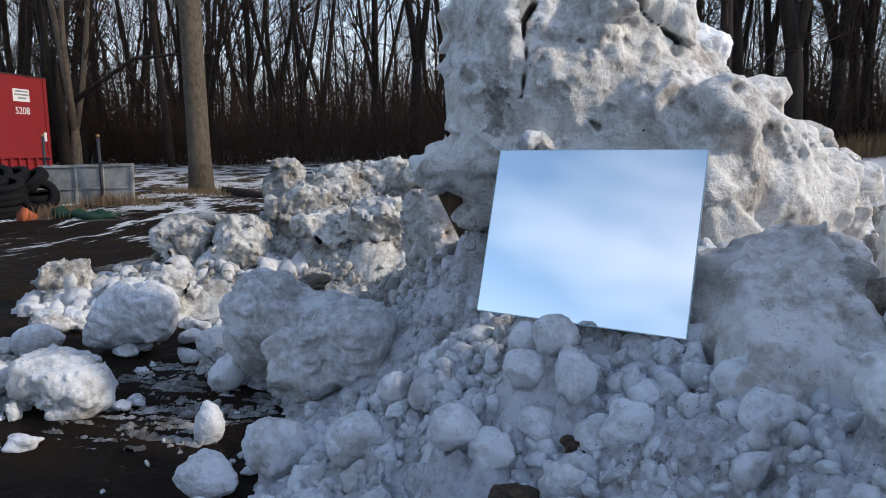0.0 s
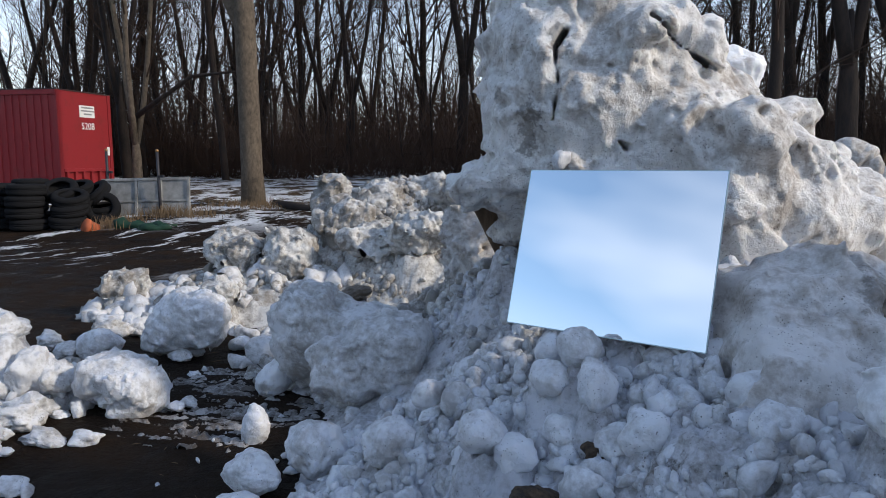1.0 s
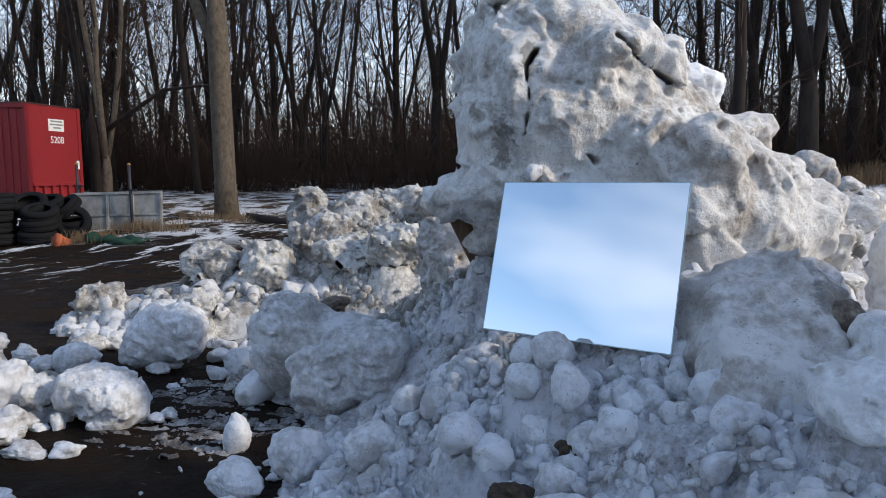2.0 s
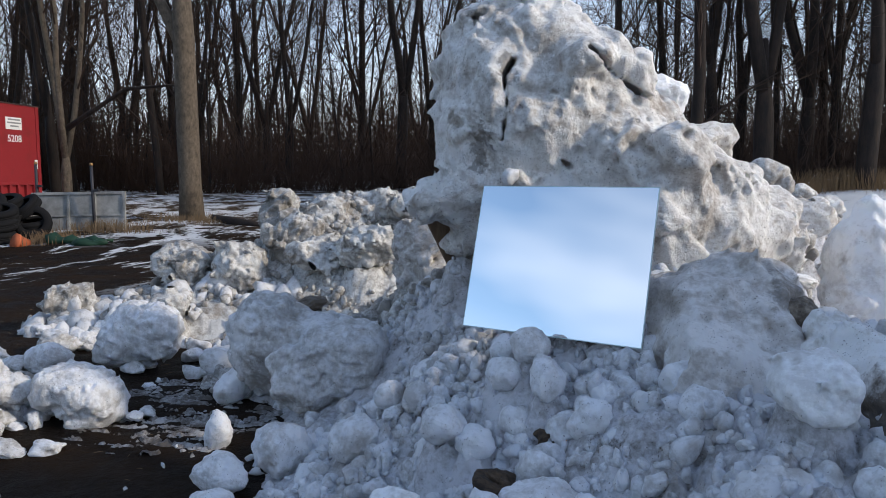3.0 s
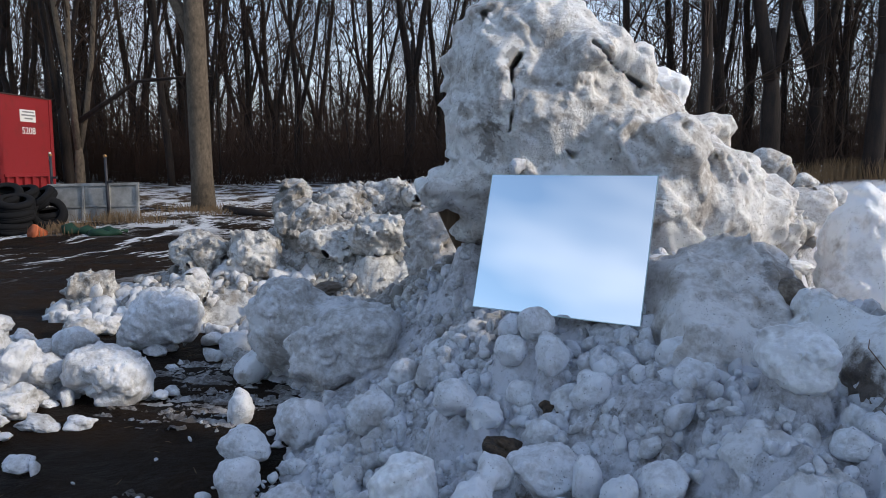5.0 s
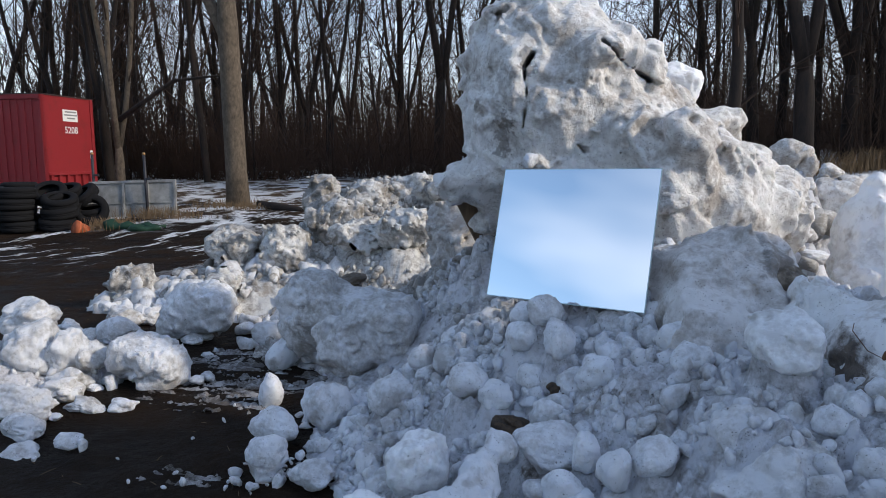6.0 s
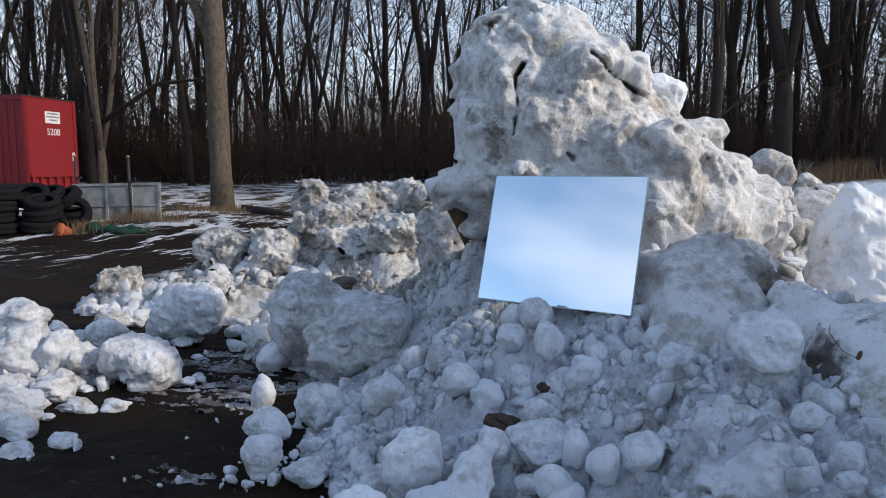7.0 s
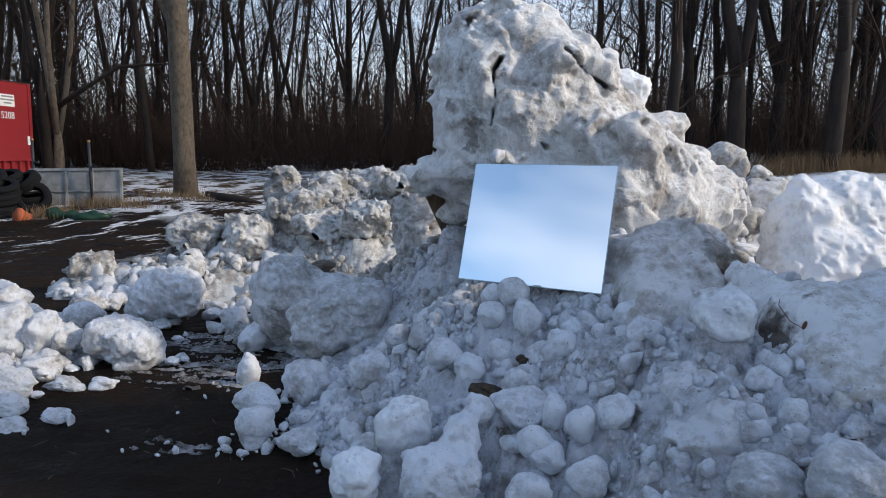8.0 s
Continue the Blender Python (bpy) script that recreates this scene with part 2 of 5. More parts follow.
def surface_net(f, lo, hi, step):
    """The surface f = 0 (f < 0 inside) as quads."""
    lo, hi = np.array(lo, float), np.array(hi, float)
    n = np.ceil((hi - lo) / step).astype(int) + 1
    axes = [lo[k] + step * np.arange(n[k]) for k in range(3)]
    grid = np.stack(np.meshgrid(*axes, indexing="ij"), -1).astype(np.float32)
    v = f(grid)
    inside = v < 0
    count = np.zeros(n - 1, np.int8)
    for a in (0, 1):
        for b in (0, 1):
            for c in (0, 1):
                count += inside[a:n[0] - 1 + a, b:n[1] - 1 + b, c:n[2] - 1 + c]
    cells_at = np.argwhere((count > 0) & (count < 8))
    index = np.full(n - 1, -1, np.int64)
    index[tuple(cells_at.T)] = np.arange(len(cells_at))
    total, hits = np.zeros((len(cells_at), 3)), np.zeros(len(cells_at))
    corners = [np.array(c) for c in ((0, 0, 0), (1, 0, 0), (0, 1, 0), (1, 1, 0), (0, 0, 1), (1, 0, 1), (0, 1, 1), (1, 1, 1))]
    for a in range(8):
        for b in range(a + 1, 8):
            if np.sum(np.abs(corners[a] - corners[b])) == 1:
                va, vb = v[tuple((cells_at + corners[a]).T)], v[tuple((cells_at + corners[b]).T)]
                cross = (va < 0) != (vb < 0)
                t = np.where(cross, va / np.where(cross, va - vb, 1), 0)
                total += np.where(cross[:, None], corners[a] + t[:, None] * (corners[b] - corners[a]), 0)
                hits += cross
    verts = lo + step * (cells_at + total / hits[:, None])
    quads = []
    for k in range(3):
        i, j = (k + 1) % 3, (k + 2) % 3
        low, high = [slice(1, -1)] * 3, [slice(1, -1)] * 3
        low[k], high[k] = slice(0, -1), slice(1, None)
        a, b = inside[tuple(low)], inside[tuple(high)]
        at = np.argwhere(a != b)
        flip = a[tuple(at.T)]
        at = at + 1
        at[:, k] -= 1
        def cell(di, dj):
            q = at.copy()
            q[:, i] -= di
            q[:, j] -= dj
            return index[tuple(q.T)]
        q = np.stack([cell(1, 1), cell(0, 1), cell(0, 0), cell(1, 0)], 1)
        quads.append(np.where(flip[:, None], q, q[:, ::-1]))
    return verts, np.concatenate(quads)


# ---- ground ----
def ground_height(x, y):
    rise = 0.095 * np.clip(y - 10.5, 0, 4.5) + 0.075 * np.clip(y - 15, 0, 7) + 0.045 * np.clip(y - 22, 0, 30)
    return rise + 0.62 * np.exp(-((x - 9.0) / 4.5) ** 2) * np.clip((y - 9) / 6, 0, 1)


def axis_steps(lo, hi, step, far):
    inner = np.arange(lo, hi + step / 2, step)
    out, s, p = [], step, hi
    while p < far:
        s *= 1.16
        p += s
        out.append(p)
    down, s, p = [], step, lo
    while p > -far:
        s *= 1.16
        p -= s
        down.append(p)
    return np.array(down[::-1] + inner.tolist() + out)


def ground():
    gx, gy = axis_steps(-6, 4, 0.07, 900), axis_steps(0, 13, 0.07, 900)
    x, y = np.meshgrid(gx, gy, indexing="ij")
    z = ground_height(x, y)
    p = np.stack([x, y, x * 0], -1)
    near = np.exp(-(np.maximum(0, np.hypot(x + 1, y - 5) - 10) / 10) ** 2)
    z = z + near * (0.02 * fbm(p * 1.1, 3, 5) + 0.012 * fbm(p * np.array((3.0, 9.0, 1)), 3, 8))
    z = z + (1 - near) * 0.10 * fbm(p * 0.35, 3, 6)
    nx, ny = len(gx), len(gy)
    idx = np.arange(nx * ny).reshape(nx, ny)
    faces = np.stack([idx[:-1, :-1], idx[1:, :-1], idx[1:, 1:], idx[:-1, 1:]], -1).reshape(-1, 4)
    m = material("wet_mud", (0.03, 0.022, 0.016), 0.6)
    pos = m.node_tree.nodes.new("ShaderNodeNewGeometry").outputs["Position"]
    sep = m.node_tree.nodes.new("ShaderNodeSeparateXYZ")
    link(m, pos, sep.inputs[0])
    n1, n2 = grain(m, 1.6, 5, 0.6), grain(m, 26, 5, 0.7)
    mud = mix(m, ramp(m, n1, 0.35, 0.7), (0.007, 0.0042, 0.0026), (0.031, 0.0185, 0.0110))
    mud = mix(m, ramp(m, n2, 0.5, 0.8, 0, 0.5), mud, (0.05, 0.036, 0.024))
    # old snow: streaks over the yard, a broken sheet under the trees
    streak = grain(m, 1.0, 7, 0.72, (0.60, 1.7, 1), turn=-67)
    sheet = grain(m, 1.1, 7, 0.72, (1, 1.3, 1))
    yard = ramp(m, streak, 0.555, 0.585)
    wood = ramp(m, maths(m, "SUBTRACT", maths(m, "ADD", maths(m, "MULTIPLY", sheet, 0.7), maths(m, "MULTIPLY", grain(m, 5.5, 6, 0.75, (0.8, 1.3, 1)), 0.3)), ramp(m, sep.outputs["X"], -2.0, 3.0, 0.0, -0.12)), 0.485, 0.53)
    far = ramp(m, sep.outputs["Y"], 11.6, 13.2)
    mid = ramp(m, sep.outputs["Y"], 7.5, 10.0)
    right = maths(m, "MULTIPLY", ramp(m, sep.outputs["X"], 0.5, 2.5), ramp(m, sep.outputs["Y"], 3.0, 5.0))
    snow = maths(m, "MAXIMUM", maths(m, "MULTIPLY", yard, mid), maths(m, "MULTIPLY", wood, maths(m, "MAXIMUM", far, right)))
    deep = ramp(m, sep.outputs["Y"], 24, 30, 1.0, 0.15)
    snow = maths(m, "MULTIPLY", snow, deep)
    litter = mix(m, ramp(m, grain(m, 9, 5, 0.7), 0.35, 0.7), (0.035, 0.024, 0.015), (0.13, 0.088, 0.052))
    mud = mix(m, ramp(m, sep.outputs["Y"], 13.0, 16.0), mud, litter)
    c = mix(m, snow, mud, mix(m, n1, (0.62, 0.64, 0.67), (0.82, 0.83, 0.85)))
    colour(m, c)
    b = m.node_tree.nodes["Principled BSDF"]
    link(m, ramp(m, n1, 0.4, 0.65, 0.55, 0.95), b.inputs["Roughness"])
    b.inputs["Specular IOR Level"].default_value = 0.09
    clods = grain(m, 7, 6, 0.75)
    hgt = maths(m, "ADD", maths(m, "ADD", maths(m, "MULTIPLY", n2, 0.5), maths(m, "MULTIPLY", clods, 1.2)), maths(m, "MULTIPLY", snow, 1.0))
    bump(m, hgt, 1.0, 0.055)
    ob = part("ground", mesh_from("ground", np.stack([x, y, z], -1).reshape(-1, 3), faces), m)
    tagged(ob, "dark wet muddy yard with streaks of old snow", "ground", kind="structure")


ground()

# ---- lumps of snow, each with its centre, half width and half height ----
NEAR_CHUNKS = [
    (-1.12, 2.89, 0.14, 0.152, 0.116),
    (-0.73, 2.45, 0.04, 0.125, 0.085),
    (-0.16, 2.09, 0.32, 0.142, 0.138),
    (-0.30, 1.75, 0.24, 0.121, 0.135),
    (-0.89, 3.07, 0.21, 0.147, 0.154),
    (-0.47, 2.89, 0.34, 0.136, 0.127),
    (-0.34, 3.07, 0.43, 0.081, 0.087),
    (-0.04, 2.58, 0.50, 0.107, 0.102),
    (-0.69, 2.86, 0.10, 0.062, 0.075),
    (-0.80, 2.75, 0.09, 0.055, 0.043),
]
FRONT_CHUNKS = [
    (0.33, 2.07, 0.42, 0.133, 0.110),
    (0.46, 1.93, 0.48, 0.056, 0.082),
    (0.39, 1.84, 0.40, 0.077, 0.064),
    (0.30, 1.86, 0.36, 0.056, 0.043),
    (0.35, 1.63, 0.30, 0.091, 0.070),
    (0.56, 1.81, 0.48, 0.063, 0.075),
    (0.69, 1.81, 0.52, 0.079, 0.071),
    (0.44, 1.79, 0.33, 0.069, 0.064),
    (0.57, 1.64, 0.37, 0.078, 0.078),
    (1.08, 1.33, 0.52, 0.150, 0.100),
    (1.25, 1.22, 0.58, 0.141, 0.113),
]
SLOPE_CHUNKS = [
    (0.86, 2.40, 0.75, 0.095, 0.085),
    (1.21, 1.78, 0.68, 0.068, 0.051),
    (0.19, 2.80, 0.76, 0.075, 0.070),
    (0.21, 2.68, 0.67, 0.087, 0.073),
    (0.31, 2.71, 0.79, 0.087, 0.076),
    (0.36, 2.59, 0.70, 0.073, 0.094),
    (0.66, 2.27, 0.56, 0.097, 0.073),
    (0.53, 2.40, 0.61, 0.090, 0.085),
    (0.09, 2.50, 0.45, 0.079, 0.068),
]
LEFT_BOULDERS = [
    (-1.57, 4.12, 0.15, 0.123, 0.127),
    (-1.18, 4.50, 0.58, 0.122, 0.074),
    (-3.24, 4.62, 0.16, 0.157, 0.115),
    (-2.29, 4.98, 0.09, 0.082, 0.066),
    (-2.14, 5.06, 0.07, 0.123, 0.056),
]
LEFT_HEAP = [
    (-3.29, 3.78, 0.41, 0.215, 0.131),
    (-3.10, 3.52, 0.22, 0.214, 0.214),
    (-2.86, 3.53, 0.25, 0.121, 0.165),
    (-2.73, 3.59, 0.20, 0.121, 0.121),
    (-2.70, 3.29, 0.09, 0.124, 0.083),
    (-2.67, 2.95, 0.10, 0.165, 0.118),
    (-2.52, 2.78, 0.02, 0.150, 0.085),
    (-2.36, 2.56, -0.04, 0.122, 0.079),
    (-2.27, 2.73, -0.03, 0.058, 0.033),
    (-2.27, 3.22, 0.01, 0.074, 0.039),
    (-2.47, 3.16, 0.01, 0.127, 0.040),
]
RIDGE_CHUNKS = [
    (-2.37, 7.24, 1.17, 0.175, 0.161),
    (-2.54, 6.44, 0.60, 0.273, 0.248),
    (-3.10, 6.48, 0.57, 0.257, 0.167),
    (-1.39, 7.89, 1.08, 0.295, 0.253),
    (-1.25, 6.44, 0.78, 0.264, 0.223),
    (-0.91, 7.73, 1.17, 0.232, 0.191),
    (-1.90, 7.52, 1.03, 0.246, 0.191),
    (-2.04, 6.85, 0.88, 0.254, 0.216),
    (-1.69, 6.62, 0.66, 0.269, 0.208),
    (-4.00, 6.00, 0.27, 0.194, 0.142),
    (-2.81, 5.62, 0.32, 0.149, 0.114),
    (-0.90, 7.06, 0.91, 0.164, 0.126),
]
RIGHT_CHUNKS = [
    (4.41, 10.81, 0.93, 0.394, 0.315),
    (3.02, 7.00, 1.10, 0.235, 0.210),
    (2.55, 6.80, 1.49, 0.210, 0.155),
    (2.66, 6.80, 1.37, 0.135, 0.180),
    (3.15, 7.50, 1.34, 0.140, 0.085),
    (2.50, 6.20, 1.25, 0.080, 0.070),
    (2.44, 6.00, 1.03, 0.125, 0.110),
    (2.29, 6.00, 0.93, 0.130, 0.095),
    (2.30, 5.50, 0.86, 0.100, 0.078),
    (2.58, 6.00, 0.92, 0.105, 0.085),
    (2.03, 5.00, 0.87, 0.090, 0.068),
    (1.90, 4.60, 0.82, 0.085, 0.072),
    (3.44, 9.09, 0.58, 0.215, 0.166),
    (3.03, 8.65, 0.50, 0.173, 0.126),
    (3.27, 8.04, 0.45, 0.194, 0.104),
    (4.79, 10.77, 1.08, 0.218, 0.179),
    (-0.09, 4.04, 1.09, 0.135, 0.135),
]

SIDE_LUMPS = [
    (-3.76, 4.71, 0.07, 0.119, 0.082),
    (-3.44, 4.53, 0.07, 0.107, 0.078),
    (-2.90, 3.93, 0.08, 0.100, 0.087),
    (-3.03, 3.85, 0.10, 0.113, 0.113),
    (-2.61, 3.46, 0.03, 0.062, 0.034),
    (-2.51, 3.50, 0.05, 0.034, 0.057),
    (-2.74, 3.40, 0.08, 0.128, 0.091),
    (-2.17, 2.65, 0.03, 0.076, 0.038),
    (-2.42, 3.14, 0.03, 0.118, 0.037),
    (-2.22, 3.20, 0.04, 0.083, 0.042),
    (-3.50, 5.06, 0.10, 0.174, 0.114),
    (-3.36, 5.21, 0.08, 0.122, 0.092),
    (-3.98, 5.83, 0.08, 0.129, 0.086),
    (-4.00, 5.57, 0.07, 0.092, 0.075),
    (-2.96, 6.57, 0.11, 0.122, 0.122),
]
SIDE_BITS = [
    (-2.58, 4.64, 0.04, 0.100, 0.047),
    (-2.55, 4.78, 0.04, 0.095, 0.041),
    (-2.15, 5.22, 0.05, 0.099, 0.053),
    (-2.37, 5.25, 0.06, 0.100, 0.065),
    (-2.00, 3.82, 0.03, 0.071, 0.034),
    (-2.03, 3.73, 0.03, 0.056, 0.033),
    (-2.66, 3.13, 0.03, 0.060, 0.038),
    (-2.50, 2.98, 0.02, 0.042, 0.026),
    (-2.56, 2.77, 0.05, 0.066, 0.061),
    (-3.20, 4.68, 0.04, 0.057, 0.043),
    (-3.50, 5.74, 0.07, 0.090, 0.074),
    (-3.40, 6.90, 0.11, 0.166, 0.120),
]
BANKED = [row for row in NEAR_CHUNKS + FRONT_CHUNKS + SLOPE_CHUNKS + LEFT_BOULDERS + LEFT_HEAP + RIDGE_CHUNKS + RIGHT_CHUNKS if row[2] - row[4] > 0.07]
BANKED += [(-0.42, 4.85, 0.84, 0.2, 0.24), (1.13, 2.035, 0.86, 0.14, 0.105), (1.02, 1.90, 0.55, 0.16, 0.11), (1.0, 1.70, 0.43, 0.2, 0.11)]

# ---- the ploughed heap: mounds of packed snow, and one added to cast shade ----
MOUNDS = [
    (0.75, 3.35, 1.10, 0.95, 0.94),
    (1.55, 2.25, 0.75, 0.95, 0.45),
    (0.75, 2.10, 0.60, 0.55, 0.24),
    (-2.10, 7.50, 1.10, 1.00, 0.81),
    (-1.20, 8.60, 1.60, 1.10, 1.06),
    (-0.30, 5.20, 0.80, 1.10, 0.58),
    (-3.10, 6.40, 1.00, 0.60, 0.37),
    (-3.30, 3.50, 0.60, 0.60, 0.25),
    (2.85, 7.80, 0.80, 0.90, 0.62),
    (2.60, 6.85, 0.50, 0.55, 0.75),
    (2.30, 4.20, 1.10, 1.10, 0.50),
    (3.90, 10.00, 1.10, 1.00, 0.36),
    (-1.20, 4.60, 0.60, 0.50, 0.14),
    (-0.22, 3.02, 0.30, 0.35, 0.13),
    (1.00, 1.66, 0.36, 0.36, 0.20),
    (0.72, 2.25, 0.32, 0.30, 0.08),
    (0.70, 5.80, 0.90, 1.00, 0.70),
    (-0.20, 4.25, 0.40, 0.50, 0.36),
    (-1.20, 6.60, 0.70, 0.50, 0.42),
    (2.60, 2.00, 0.80, 1.10, 0.56),
    (1.30, 1.30, 0.60, 0.50, 0.23),
    (2.20, 0.90, 0.80, 0.70, 0.06),
    # added unseen mound, right of view, tall enough to shade the near heap
    (3.70, 1.85, 1.05, 1.20, 3.80),
]


def heap_base(x, y):
    z = ground_height(x, y) * 0.6 - 0.05
    for cx, cy, rx, ry, h in MOUNDS:
        z = z + h * np.exp(-((x - cx) / rx) ** 2 - ((y - cy) / ry) ** 2)
    # packed snow banked up under the larger lumps
    for cx, cy, cz, a, c in BANKED:
        hit = np.abs(x - cx) < 0.5
        hit &= np.abs(y - cy) < 0.5
        z[hit] = np.maximum(z[hit], cz - 0.72 * c - 2.6 * np.maximum(0, np.hypot(x[hit] - cx, y[hit] - cy) - 0.62 * a))
    return z


def heap_height(x, y):
    p = np.stack([x, y, x * 0], -1)
    base = heap_base(x, y)
    cover = np.clip((base - ground_height(x, y) - 0.0) / 0.10, 0, 1)
    warp = p + 0.05 * np.stack([value_noise(p * 6, 3), value_noise(p * 6, 4), x * 0], -1)
    warp[..., 2] = base * 0.7
    w1, w2, w3 = worley(warp * 3.6, 21), worley(warp * 8.5, 31), worley(warp * 20.0, 41)
    big = value_noise(p * 1.7, 12)
    rough = np.clip(0.75 + 0.6 * value_noise(p * 1.6, 17), 0.45, 1.35)
    jag = fbm(warp * 5.2, 5, 45, 0.62)
    z = base + cover * (0.04 * fbm(p * 2.2, 3, 15) + 0.055 * (knobs(w1) - 0.7) * (0.75 + 0.5 * big) + 0.032 * (0.45 - np.abs(jag))
                        + rough * (0.040 * (knobs(w2) - 0.7) + 0.020 * (knobs(w3) - 0.7) + 0.026 * fbm(warp * 17, 4, 19, 0.65)))
    crust = np.clip((x - 0.4) / 0.3, 0, 1) * np.clip((3.0 - y) / 0.4, 0, 1) * cover
    z = z + crust * (0.035 * fbm(warp * 7, 4, 25, 0.65) + 0.03 * (knobs(worley(warp * 12.0, 27)) - 0.7))
    return z - 0.05 * (1 - cover)


def snow_heap():
    def axis(lo, a, b, hi, fine, coarse):
        return np.concatenate([np.arange(lo, a, coarse), np.arange(a, b, fine), np.arange(b, hi, coarse)])

    gx, gy = axis(-5.0, -1.3, 2.0, 5.6, 0.0135, 0.03), axis(-1.6, 1.1, 3.4, 12.2, 0.0135, 0.028)
    x, y = np.meshgrid(gx, gy, indexing="ij")
    z = heap_height(x, y)
    keep = z > ground_height(x, y) - 0.03
    nx, ny = x.shape
    idx = np.arange(nx * ny).reshape(nx, ny)
    ok = keep[:-1, :-1] | keep[1:, :-1] | keep[1:, 1:] | keep[:-1, 1:]
    faces = np.stack([idx[:-1, :-1], idx[1:, :-1], idx[1:, 1:], idx[:-1, 1:]], -1)[ok]
    used = np.unique(faces)
    remap = np.full(nx * ny, -1)
    remap[used] = np.arange(len(used))
    verts = np.stack([x, y, z], -1).reshape(-1, 3)[used]
    me = mesh_from("snow_heap", verts, remap[faces])
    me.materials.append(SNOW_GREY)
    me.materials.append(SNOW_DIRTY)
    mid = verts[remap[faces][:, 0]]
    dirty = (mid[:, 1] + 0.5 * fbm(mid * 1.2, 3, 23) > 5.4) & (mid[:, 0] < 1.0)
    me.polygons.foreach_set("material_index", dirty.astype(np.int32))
    ob = part("snow_heap", me, None)
    tagged(ob, "ploughed heap of packed dirty grey snow on mud, with an added shading mound", "snow heap", kind="structure")


snow_heap()


# ---- the great block ----
def ellipsoid(p, c, r):
    q = np.linalg.norm((p - np.array(c, np.float32)) / np.array(r, np.float32), axis=-1)
    return (q - 1) * min(r)


def capsule(p, a, b, r):
    a, b = np.array(a, np.float32), np.array(b, np.float32)
    h = np.clip(((p - a) @ (b - a)) / np.dot(b - a, b - a), 0, 1)
    return np.linalg.norm(p - a - h[..., None] * (b - a), axis=-1) - r


def soft_min(a, b, k):
    h = np.clip(0.5 + 0.5 * (b - a) / k, 0, 1)
    return b + (a - b) * h - k * h * (1 - h)


